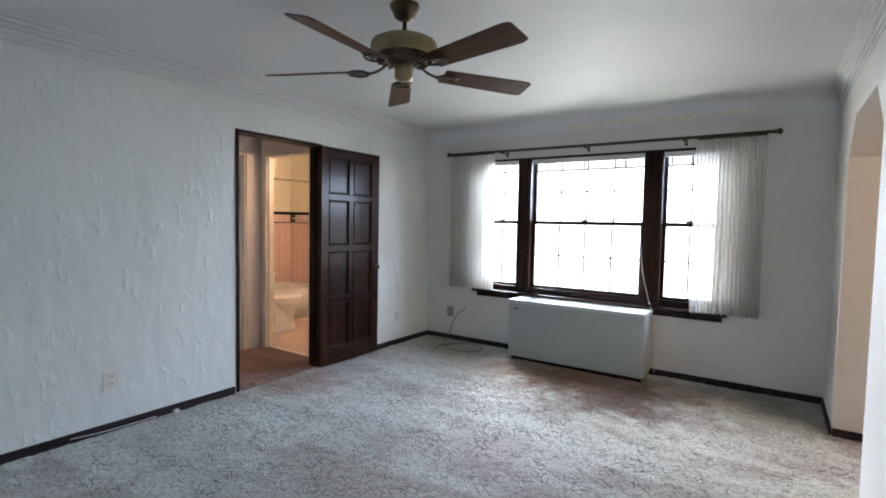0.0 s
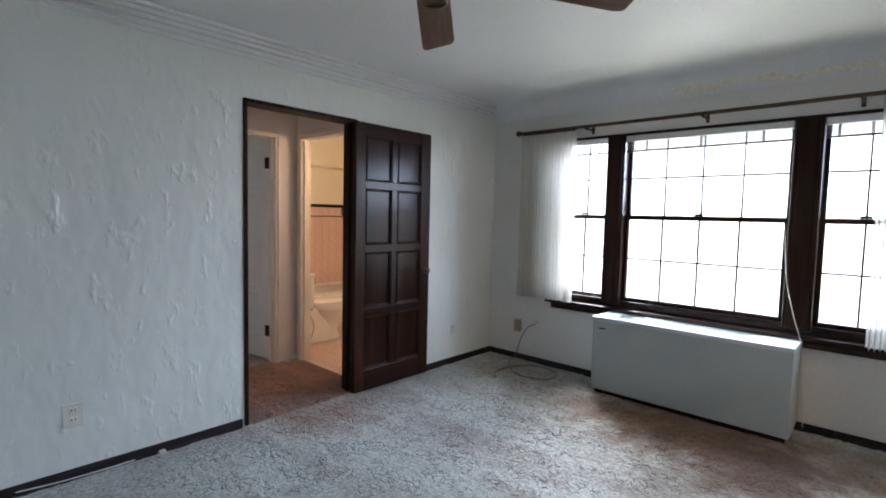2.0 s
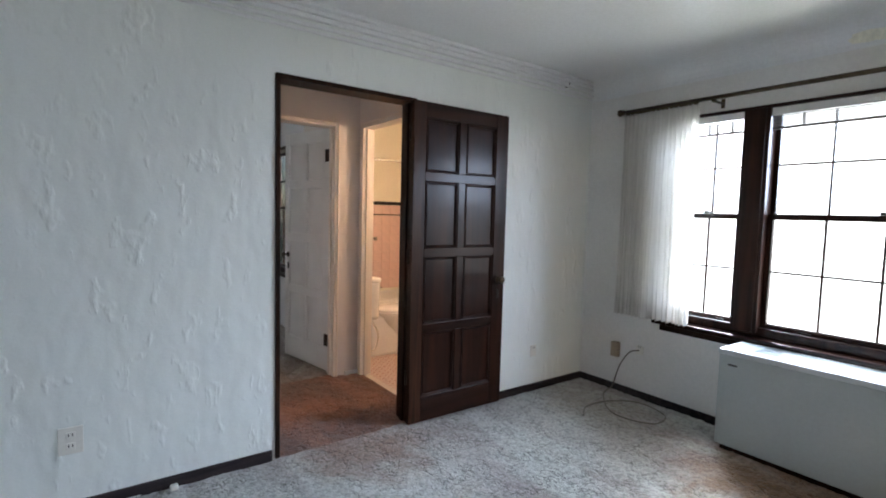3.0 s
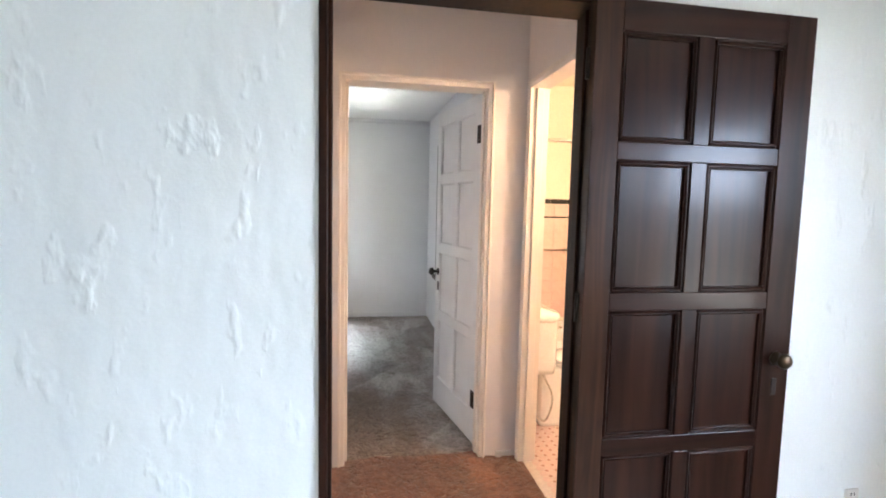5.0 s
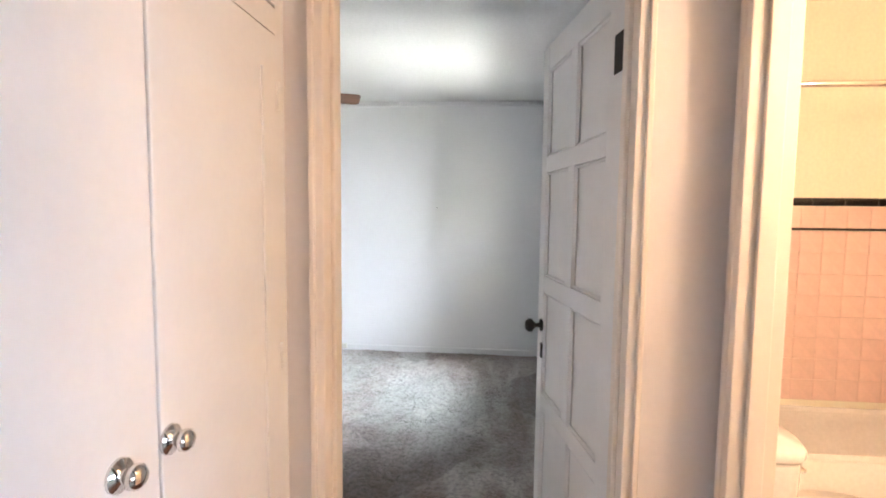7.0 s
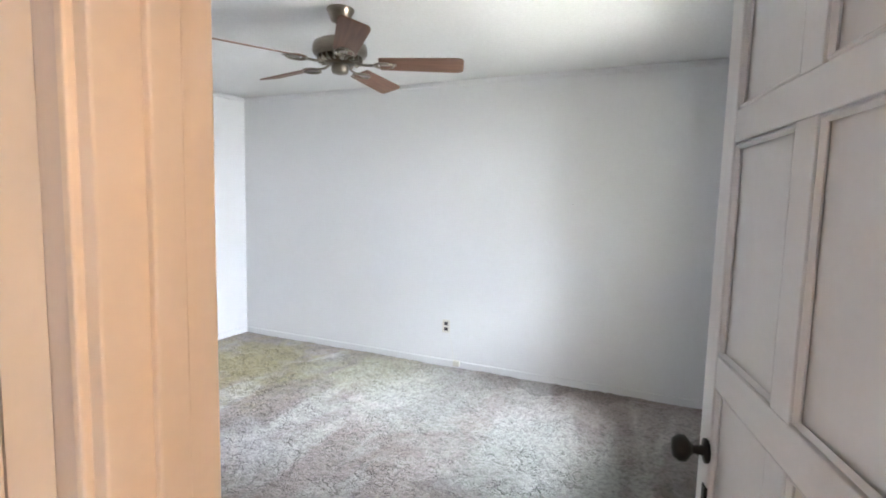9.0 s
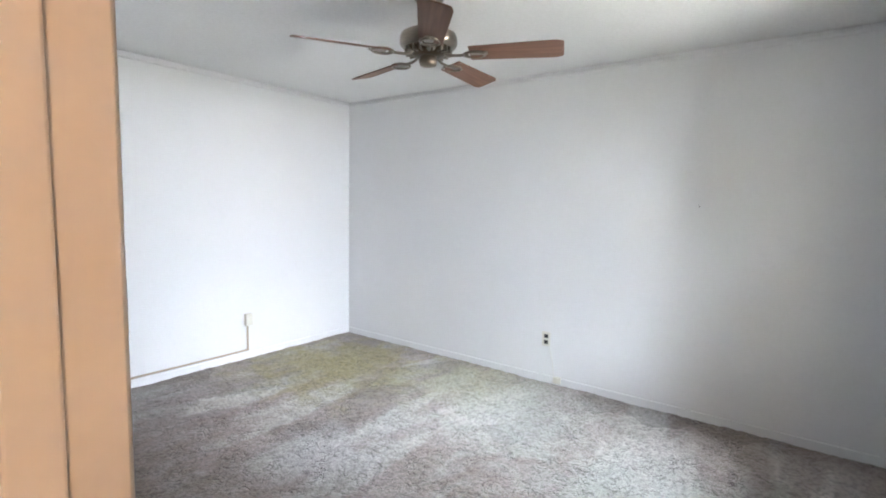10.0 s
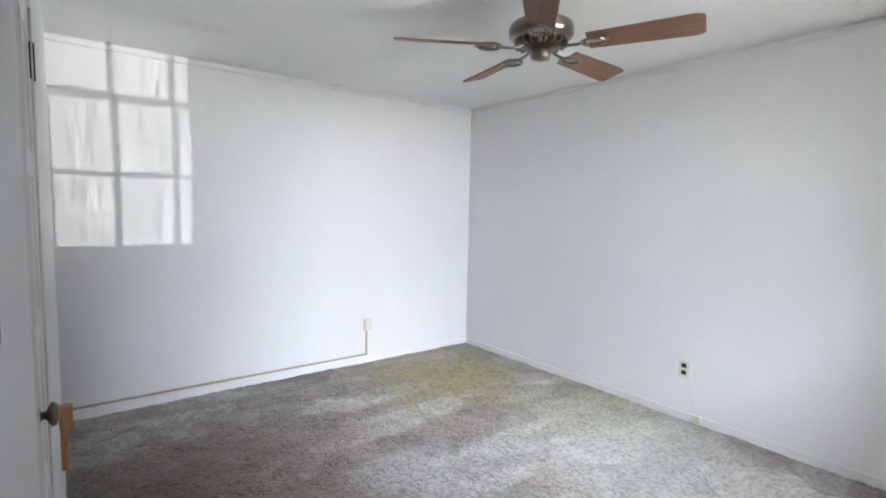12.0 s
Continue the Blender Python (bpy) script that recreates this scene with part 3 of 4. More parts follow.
crown("trim_cornice_west", "y", XA, -2.75, YN, 1, "painted plaster cornice with stepped ridges")
crown("trim_cornice_east", "y", XE, -2.75, YN, -1, "painted plaster cornice with stepped ridges")
N = 8
pts = [(0.0, 0.003)] + [(0.17 * (1 - math.sin(k / N * math.pi / 2)), -0.14 * (1 - math.cos(k / N * math.pi / 2))) for k in range(N + 1)]
cv = prism([(p, q) for p, q in pts], XE - XA, Matrix(((0, 0, 1, XA), (-1, 0, 0, YN), (0, 1, 0, CEIL), (0, 0, 0, 1))))
structure("trim_cove_north", cv, M["ceiling"], "rounded plaster cove with flaking paint above the window", "trim")


def cove_depth(z):
    """How far the cove stands out from the wall at height z."""
    c = min(1.0, max(0.0, 1 - (CEIL - z) / 0.14))
    return 0.17 * (1 - math.sqrt(1 - c * c))


flake = bmesh.new()
for k in range(9):
    cx, cz = -1.75 + 0.17 * k + random.uniform(-0.04, 0.04), 2.325 + random.uniform(-0.015, 0.02)
    ring = [(cx + random.uniform(0.07, 0.14) * math.cos(2 * math.pi * j / 11), cz + random.uniform(0.014, 0.034) * math.sin(2 * math.pi * j / 11)) for j in range(11)]
    flake.faces.new([flake.verts.new((px, YN - 0.003 - 0.0006 * k - max(0.004, cove_depth(pz)), pz)) for px, pz in ring])
structure("trim_flaked_paint", flake, M["flake"], "flaked patches of old paint on the cove", "trim")
run("trim_picture_rail", [(XW, XB2 - 0.01, YS, YS + 0.022), (XW, XW + 0.016, YS + 0.022, YB)], 2.372, 2.40, M["wall_b"], "thin painted moulding under the bedroom ceiling", "trim", 0.008)


# ---- door frames ----
def door_frame(name, axis, opening, face, back, head, mat, label, lining=0.022, casing=(0.0, 0.0), proud=0.006):
    """Lining of an opening, with a stop in its middle and casings on the asked sides."""
    ob = thing(name, None, None, label, "door frame", "structure")
    lo, hi = min(face, back) - proud, max(face, back) + proud

    def put(n, u0, u1, v0, v1, z0, z1, m, tag=""):
        b = (v0, v1, u0, u1, z0, z1) if axis == "x" else (u0, u1, v0, v1, z0, z1)
        part(n, boxes(b, bevel=0.003), m, ob, tag)

    a, b = opening
    put("jamb", a - 0.004, a + lining, lo, hi, 0, head, mat)
    put("jamb", b - lining, b + 0.004, lo, hi, 0, head, mat)
    put("head", a - 0.004, b + 0.004, lo, hi, head - lining, head + 0.004, mat)
    mid = (lo + hi) / 2
    put("stop", a + lining, a + lining + 0.012, mid - 0.02, mid + 0.02, 0, head - lining, mat)
    put("stop", b - lining - 0.012, b - lining, mid - 0.02, mid + 0.02, 0, head - lining, mat)
    for c, v0, v1 in ((casing[0], max(face, back), max(face, back) + 0.016), (casing[1], min(face, back) - 0.016, min(face, back))):
        if c:
            put("casing", a - c, a, v0, v1, 0, head + c, mat)
            put("casing", b, b + c, v0, v1, 0, head + c, mat)
            put("casing", a, b, v0, v1, head, head + c, mat)
    return ob


door_frame("door_frame_1", "x", DA, XA, XA2, HEAD + 0.015, M["worn"], "dark brown worn wooden door frame with chipped edges", lining=0.02, proud=0.012)
door_frame("door_frame_2", "x", DB, XB, XB2, HEAD, M["trim_cream"], "cream painted wooden door frame of the bedroom", casing=(0.014, 0.065))
fr = door_frame("door_frame_3", "y", DC, YB, YB + 0.075, HEAD, M["trim_cream"], "cream painted bathroom door frame with a brass strike plate", casing=(0.0, 0.02), proud=0.014)
strike = part("strike_plate", boxes((DC[0] + 0.022, DC[0] + 0.026, YB + 0.030, YB + 0.058, 0.82, 0.92), bevel=0.001), M["brass"], fr, "brass strike plate")
# black block paints the shade inside the latch hole
part("latch_hole", boxes((DC[0] + 0.0255, DC[0] + 0.0275, YB + 0.036, YB + 0.052, 0.855, 0.885)), M["black"], strike)


# ---- doors ----
def knob_bm(reach=0.055, r=0.026):
    """A turned knob on a rose that points along +y from the door's face."""
    p = [(0.024, 0), (0.024, 0.005), (0.010, 0.008), (0.008, reach * 0.45), (0.013, reach * 0.55), (r, reach * 0.75), (r, reach * 0.95), (r * 0.7, reach * 1.15), (0.001, reach * 1.2)]
    return lathe(p, 20, Matrix.Rotation(-math.pi / 2, 4, "X"))


def panel_door(name, width, height, mat, mat_rail, label, m, stile=(0.125, 0.07), mull=0.045, panels=((0.16, 0.575), (0.632, 1.058), (1.116, 1.536), (1.592, 1.926)), thick=0.04, knob_at=0.93, knob_mat=None, both=True, kind="structure", category="door", reach=0.055, mould=0.018, hinge_mat=None):
    """A framed door with two columns of sunk panels. Local x from the hinge, y through its thickness, z up."""
    ob = thing(name, None, None, label, category, kind, m=m)
    h = thick / 2
    part("stile", boxes((0, stile[0], -h, h, 0, height), bevel=0.003), hinge_mat or mat, ob)
    part("stile", boxes((width - stile[1], width, -h, h, 0, height), bevel=0.003), mat, ob)
    x0, x1 = stile[0], width - stile[1]
    xm = (x0 + x1) / 2
    edges = [0.0, *[z for row in panels for z in row], height]
    for za, zb in zip(edges[::2], edges[1::2]):
        part("rail", boxes((x0, x1, -h + 0.001, h - 0.001, za, zb), bevel=0.002), mat_rail, ob)
    for za, zb in panels:
        part("mullion", boxes((xm - mull / 2, xm + mull / 2, -h + 0.001, h - 0.001, za, zb), bevel=0.002), mat, ob)
        for a, b in ((x0, xm - mull / 2), (xm + mull / 2, x1)):
            bm = boxes((a, b, -h + 0.015, h - 0.015, za, zb))
            for s in (-1, 1):
                ya, yb = sorted((s * (h - 0.014), s * (h - 0.003)))
                for bx in ((a, a + mould, ya, yb, za, zb), (b - mould, b, ya, yb, za, zb), (a, b, ya, yb, za, za + mould), (a, b, ya, yb, zb - mould, zb)):
                    box(bm, *bx, bevel=mould / 2 - 0.0005, segments=1)
            part("panel", bm, mat, ob)
    for s in ((1, -1) if both else (1,)):
        part("knob", knob_bm(reach), knob_mat, ob, "round metal knob", pose(width - 0.055, s * h, knob_at, 0, 0, 0 if s > 0 else 180))
    part("keyhole_plate", boxes((width - 0.065, width - 0.045, -h - 0.003, h + 0.003, knob_at - 0.13, knob_at - 0.07), bevel=0.002), M["iron"], ob)
    return ob


leaf = panel_door("door_1", 0.772, 2.018, M["dark"], M["dark_across"], "dark-stained eight-panel wooden door folded open against the wall",
                  pose(-3.452, 3.368, 0.012, 0, 0, 89.8), mull=0.055, stile=(0.090, 0.107), knob_at=0.885, knob_mat=M["bronze"], reach=0.045, hinge_mat=M["stile"])
for z in (0.25, 1.02, 1.78):
    part("hinge", lathe([(0.007, 0), (0.007, 0.09), (0.004, 0.095)], 10, Matrix.Translation((-0.006, 0.012, z))), M["iron"], leaf, "dark iron hinge knuckle")
leaf_b = panel_door("door_2", 0.72, 2.0, M["trim_white"], M["trim_white"], "white painted eight-panel door standing open into the bedroom",
                    pose(-4.663, 3.366, 0.014, 0, 0, 190.4), stile=(0.11, 0.065), mull=0.06, panels=((0.19, 0.60), (0.66, 1.062), (1.125, 1.525), (1.585, 1.905)), knob_mat=M["iron"], mould=0.011)
for z in (0.21, 1.73):
    hinge = part("hinge", lathe([(0.007, -0.004), (0.007, 0.104), (0.004, 0.11)], 10, Matrix.Translation((-0.004, 0.022, z))), M["iron"], leaf_b, "dark iron butt hinge")
    part("hinge_leaf", boxes((-0.003, 0.068, 0.0205, 0.0235, z, z + 0.1), bevel=0.001), M["worn"], hinge)
# thin dark brown strip laid over the whole hinge edge
part("hinge_edge", boxes((-0.003, 0.001, -0.02, 0.02, 0.0, 2.0)), M["worn"], leaf_b, "dark brown strip on the hinge edge")
closet_b = panel_door("door_3", 0.60, 1.95, M["trim_white"], M["trim_white"], "white painted panelled closet door, shut, in the bedroom wall",
                      pose(XB2 + 0.010, 1.15, 0.014, 0, 0, 90), stile=(0.09, 0.09), mull=0.07, panels=((0.17, 0.56), (0.63, 1.02), (1.09, 1.46), (1.53, 1.85)), knob_mat=M["pewter"], both=False, thick=0.036, reach=0.034, mould=0.011)
for z in (0.25, 1.75):
    part("hinge", boxes((0.0, 0.03, 0.018, 0.022, z, z + 0.1), (-0.012, 0.004, 0.018, 0.030, z - 0.004, z + 0.104), bevel=0.002), M["iron"], closet_b, "dark iron hinge")
door_frame("door_frame_4", "x", (1.13, 1.77), XB2 + 0.02, XB2 - 0.012, 1.98, M["trim_white"], "white painted frame of the bedroom closet door", lining=0.016, proud=0.002)

# ---- hall closet ----
hall_closet = thing("hall_closet", None, None, "built-in cream painted closet with paired doors and cupboards above", "closet")
Y0 = YC - 0.03
part("face_frame", boxes((XB + 0.001, -4.515, Y0, YC, 0, CEIL), (-3.625, XA2, Y0, YC, 0, CEIL), (-4.515, -3.625, Y0, YC, 1.792, 1.85), (-4.515, -3.625, Y0, YC, 2.36, CEIL), (-4.515, -3.625, Y0, YC, 0, 0.012)), M["trim_white"], hall_closet)
for x0, x1, kx in ((-4.512, -4.075, -4.094), (-4.069, -3.628, -3.985)):
    d = part("closet_door", boxes((x0, x1, Y0 - 0.002, YC + 0.004, 0.016, 1.788), bevel=0.003), M["trim_white"], hall_closet)
    for bx in (((x0 + 0.07, x0 + 0.082),) if x0 < -4.3 else ((x1 - 0.082, x1 - 0.07),)):
        part("moulding", boxes((bx[0], bx[1], YC + 0.003, YC + 0.009, 0.12, 1.70), bevel=0.002), M["trim_white"], d)
    part("knob", knob_bm(0.032, 0.018), M["chrome"], d, "bright glass and chrome knob", pose(kx, YC + 0.004, 1.02))
    for z in (0.30, 1.0, 1.62):
        hx = x0 - 0.003 if x0 < -4.3 else x1 + 0.003
        part("hinge", lathe([(0.006, 0), (0.006, 0.06), (0.003, 0.064)], 8, Matrix.Translation((hx, YC + 0.006, z))), M["trim_white"], d)
    part("upper_door", boxes((x0, x1, Y0 - 0.002, YC + 0.004, 1.856, 2.355), bevel=0.003), M["trim_white"], hall_closet)


# ---- windows ----
def sash(parent, x0, x1, z0, z1, y, cols, rows, rail=0.03, glass="glass"):
    s = part("sash", boxes((x0, x0 + rail, y - 0.016, y + 0.016, z0, z1), (x1 - rail, x1, y - 0.016, y + 0.016, z0, z1), (x0 + rail, x1 - rail, y - 0.016, y + 0.016, z0, z0 + rail), (x0 + rail, x1 - rail, y - 0.016, y + 0.016, z1 - rail, z1), bevel=0.003), M["dark"], parent)
    a, b, c, d = x0 + rail, x1 - rail, z0 + rail, z1 - rail
    cuts = [k / cols for k in range(cols + 1)] if isinstance(cols, int) else [0, *cols, 1]
    bar = 0.006 if isinstance(cols, int) else 0.011
    for u in cuts[1:-1]:
        x = a + (b - a) * u
        part("muntin", boxes((x - bar, x + bar, y - 0.009, y + 0.009, c, d), bevel=0.002), M["dark"], s)
    for k in range(1, rows):
        z = c + (d - c) * k / rows
        part("muntin", boxes((a, b, y - 0.008, y + 0.008, z - bar, z + bar), bevel=0.002), M["dark_across"], s)
    for i in range(len(cuts) - 1):
        for j in range(rows):
            p = part("pane", boxes((a + (b - a) * cuts[i], a + (b - a) * cuts[i + 1], y - 0.002, y + 0.002, c + (d - c) * j / rows, c + (d - c) * (j + 1) / rows)), M[glass], s)
    return s


def double_hung(parent, x0, x1, z0, z1, y, cols, glass="glass"):
    zm = (z0 + z1) / 2 + 0.02
    sash(parent, x0, x1, zm - 0.018, z1, y + 0.036, cols, 2, 0.03, glass)
    low = sash(parent, x0, x1, z0, zm + 0.018, y, cols, 2, 0.034, glass)
    part("sash_lock", boxes(((x0 + x1) / 2 - 0.03, (x0 + x1) / 2 + 0.03, y - 0.03, y - 0.016, zm + 0.018, zm + 0.036), bevel=0.004), M["iron"], low, "iron sash lock")
    for s in (-1, 1):
        part("sash_lift", boxes(((x0 + x1) / 2 + s * (x1 - x0) * 0.28 - 0.025, (x0 + x1) / 2 + s * (x1 - x0) * 0.28 + 0.025, y - 0.03, y - 0.016, z0 + 0.006, z0 + 0.018), bevel=0.003), M["iron"], low)


def blind(x0, x1, z1, y, label):
    ob = thing("raised_blind", None, None, label, "blind")
    part("headrail", boxes((x0, x1, y - 0.025, y + 0.015, z1 - 0.045, z1), bevel=0.004), M["blind"], ob, "white headrail")
    for k in range(6):
        z = z1 - 0.052 - 0.011 * k
        part("slat", boxes((x0 + 0.004, x1 - 0.004, y - 0.022 + random.uniform(-0.004, 0.004), y + 0.004, z - 0.003, z)), M["slat"], ob)
    part("bottom_rail", boxes((x0 + 0.004, x1 - 0.004, y - 0.022, y + 0.004, z1 - 0.130, z1 - 0.116), bevel=0.003), M["slat"], ob)
    for k in range(3):
        x = x0 + (x1 - x0) * (0.15 + 0.35 * k)
        part("tape", boxes((x - 0.008, x + 0.008, y - 0.0285, y - 0.0265, z1 - 0.118, z1 - 0.05)), M["blind"], ob)
    return ob


WY = 5.175
win = thing("window_1", None, None, "triple dark-stained wooden sash window with thin muntins, blown out by daylight", "window", "structure")
XS = (-2.74, -2.325, -2.175, -1.055, -0.895, -0.44)
part("window_frame", boxes((-2.78, XS[0], YN - 0.014, 5.25, 0.60, 2.05), (XS[5], -0.40, YN - 0.014, 5.25, 0.60, 2.05), (XS[0], XS[5], YN - 0.014, 5.25, 2.035, 2.055), (XS[0], XS[5], YN + 0.02, 5.25, 0.622, 0.69), bevel=0.004), M["dark"], win)
for a, b in ((XS[1], XS[2]), (XS[3], XS[4])):
    part("mullion", boxes((a, b, YN - 0.012, 5.24, 0.66, 2.04), (a + 0.02, b - 0.02, YN - 0.022, YN - 0.010, 0.66, 2.04), bevel=0.005), M["dark"], win)
part("window_sill", boxes((-2.84, -0.34, YN - 0.06, YN + 0.06, 0.60, 0.632), (-2.80, -0.38, YN - 0.016, YN - 0.001, 0.55, 0.60), bevel=0.006), M["dark_across"], win)
for a, b, cols in ((XS[0], XS[1], 2), (XS[2], XS[3], 4), (XS[4], XS[5], 2)):
    double_hung(win, a - 0.003, b + 0.003, 0.686, 2.034, WY, cols)
    blind(a + 0.004, b - 0.004, 2.033, WY - 0.046, "white blind drawn up tight under the window head")

WZ = 3.64
win_b = thing("window_2", None, None, "dark-stained bedroom sash window, its old glass tinted in streaks to ripple the glint", "window", "structure")
part("window_frame", boxes((WB[0] - 0.04, WB[0] + 0.03, YB - 0.014, 3.70, 0.60, 2.05), (WB[1] - 0.03, WB[1] + 0.04, YB - 0.014, 3.70, 0.60, 2.05), (WB[0], WB[1], YB - 0.014, 3.70, 2.02, 2.055), (WB[0], WB[1], YB + 0.01, 3.70, 0.61, 0.68), bevel=0.004), M["dark"], win_b)
part("window_sill", boxes((WB[0] - 0.05, WB[1] + 0.08, YB - 0.05, YB + 0.04, 0.59, 0.625), bevel=0.006), M["dark_across"], win_b)
double_hung(win_b, WB[0] + 0.03, WB[1] - 0.03, 0.67, 2.02, WZ, (0.079, 0.338, 0.60, 0.86), "glass_old")


# ---- curtains ----
def curtain(x0, x1, y, z0, z1, pleats, mat, label, flare=0.03, seed=1):
    """A pleated length of cloth, drawn together at its heading, with a hem."""
    rnd = random.Random(seed)
    phase = [rnd.uniform(0.7, 1.3) for _ in range(pleats + 1)]
    n, rows = pleats * 10, 28
    verts, faces = [], []
    for j in range(rows + 1):
        v = j / rows
        z = z1 + (z0 - z1) * v
        for i in range(n + 1):
            u = i / n
            k = u * pleats
            amp = (0.018 + 0.032 * min(1, v * 3)) * phase[int(min(pleats, k))]
            x = (x0 + x1) / 2 + (u - 0.5) * (x1 - x0) * (1 + flare * v) + 0.012 * v * math.sin(9 * u + seed)
            verts.append((x + 0.006 * math.sin(4 * math.pi * k), y + amp * math.sin(2 * math.pi * k) + 0.012 * v * math.sin(5 * u + 3 * v + seed), z + (0.004 * math.sin(2 * math.pi * k) if j == rows else 0)))
    for j in range(rows):
        for i in range(n):
            a = j * (n + 1) + i
            faces.append((a, a + 1, a + n + 2, a + n + 1))
    me = bpy.data.meshes.new("curtain")
    me.from_pydata(verts, [], faces)
    me.polygons.foreach_set("use_smooth", [True] * len(faces))
    me.materials.append(mat)
    ob = thing("curtain", None, None, label, "curtain")
    c = new("cloth", me)
    c.parent = ob
    fold = rows - 2
    low = [(vx, vy - 0.004, vz) for vx, vy, vz in verts[fold * (n + 1):]]
    hem = bpy.data.meshes.new("hem")
    hem.from_pydata(low, [], [tuple(v - fold * (n + 1) for v in f) for f in faces[fold * n:]])
    hem.polygons.foreach_set("use_smooth", [True] * len(hem.polygons))
    hem.materials.append(mat)
    h = new("hem", hem)
    h.parent = c
    part("heading", boxes((x0 + 0.01, x1 - 0.01, y - 0.012, y + 0.012, z1 - 0.005, z1 + 0.018), bevel=0.005), M["bronze"], ob, "dark curtain carrier strip")
    return ob


RY, RZ = 4.985, 2.125
curtain(-3.095, -2.545, RY, 0.645, RZ - 0.022, 17, M["curtain"], "sheer ivory pleated curtain drawn to the side of the window", seed=1)
curtain(-0.625, -0.115, RY, 0.635, RZ - 0.022, 18, M["curtain"], "sheer ivory pleated curtain drawn to the side of the window", seed=2)
rod = thing("curtain_rod", None, None, "dark bronze curtain rod with round finials over the window", "curtain rod")
part("pole", tube([(-3.10, RY, RZ), (-1.58, RY, RZ - 0.004), (-0.08, RY, RZ)], 0.0135, 14), M["bronze"], rod)
for x, s in ((-3.10, -1), (-0.08, 1)):
    part("finial", lathe([(0.012, 0), (0.02, 0.008), (0.013, 0.016), (0.026, 0.032), (0.024, 0.045), (0.010, 0.056), (0.001, 0.06)], 18, Matrix.Translation((x, RY, RZ)) @ Matrix.Rotation(s * math.pi / 2, 4, "Y")), M["bronze"], rod)
for x in (-2.46, -1.58, -0.72):
    part("bracket", boxes((x - 0.008, x + 0.008, RY, YN, RZ - 0.028, RZ - 0.016), (x - 0.012, x + 0.012, YN - 0.008, YN, RZ - 0.05, RZ + 0.01), (x - 0.010, x + 0.010, RY - 0.016, RY + 0.016, RZ - 0.03, RZ - 0.012), bevel=0.003), M["bronze"], rod)
cord = thing("blind_cord", tube(curve_through([(-1.07, 5.08, 1.35), (-1.04, 5.07, 1.0), (-0.985, 5.06, 0.75), (-0.925, 5.03, 0.55), (-0.90, 5.06, 0.2), (-0.90, 5.08, 0.03)]), 0.0028, 6), M["cord"], "white cord hanging from the blind beside the convector", "cord")

# ---- convector under the window ----
CX0, CX1, CY0, CY1, CH = -2.225, -0.935, 4.762, 5.09, 0.603
conv = thing("convector", None, None, "grey enamelled metal convector cabinet under the window", "radiator")
part("cabinet", boxes((CX0, CX1, CY0, CY0 + 0.012, 0.035, CH - 0.03), (CX0, CX0 + 0.012, CY0 + 0.012, CY1, 0.035, CH - 0.03), (CX1 - 0.012, CX1, CY0 + 0.012, CY1, 0.035, CH - 0.03), bevel=0.004), M["grey_metal"], conv)
part("top", boxes((CX0 - 0.004, CX1 + 0.004, CY0 - 0.004, CY0 + 0.09, CH - 0.03, CH), (CX0 - 0.004, CX1 + 0.004, CY1 - 0.06, CY1, CH - 0.03, CH), (CX0 - 0.004, CX0 + 0.14, CY0 + 0.09, CY1 - 0.06, CH - 0.03, CH), (CX1 - 0.2, CX1 + 0.004, CY0 + 0.09, CY1 - 0.06, CH - 0.03, CH), bevel=0.004), M["grille"], conv)
# black sheet under the slats paints the shade inside the cabinet
grille = part("grille", boxes((CX0 + 0.14, CX1 - 0.2, CY0 + 0.09, CY1 - 0.06, CH - 0.05, CH - 0.035)), M["black"], conv)
for k in range(14):
    y = CY0 + 0.096 + k * (CY1 - CY0 - 0.162) / 13
    part("grille_slat", boxes((CX0 + 0.14, CX1 - 0.2, y - 0.003, y + 0.003, CH - 0.03, CH - 0.006)), M["grille"], grille)
part("plinth", boxes((CX0 + 0.02, CX1 - 0.02, CY0 + 0.03, CY1, -0.005, 0.04)), M["worn"], conv, "brown recessed plinth")
part("badge", boxes((CX0 + 0.05, CX0 + 0.10, CY0 - 0.002, CY0 + 0.002, 0.512, 0.522)), M["iron"], conv)
thing("paper_sheet", boxes((CX1 - 0.26, CX1 - 0.12, CY0 + 0.08, CY0 + 0.19, CH, CH + 0.003), bevel=0.001), M["blind"], "small white sheet lying on the convector", "paper")


# ---- ceiling fans ----
def blade_bm(r0, r1, w0, w1, pointed):
    n = 6
    side = [(r0, w0 / 2), (r1 - 0.05, w1 / 2)]
    tip = [(r1 - 0.05 * (1 - math.sin(k / n * math.pi / 2)), w1 / 2 - 0.035 * (1 - math.cos(k / n * math.pi / 2)) if pointed else w1 / 2 * (1 - 0.28 * (1 - math.cos(k / n * math.pi / 2)))) for k in range(1, n + 1)]
    half = side + tip
    outline = half + [(x, -y) for x, y in reversed(half)]
    bm = prism(outline, 0.006)
    bmesh.ops.bevel(bm, geom=bm.edges[:], offset=0.0015, segments=1, affect="EDGES")
    return bm


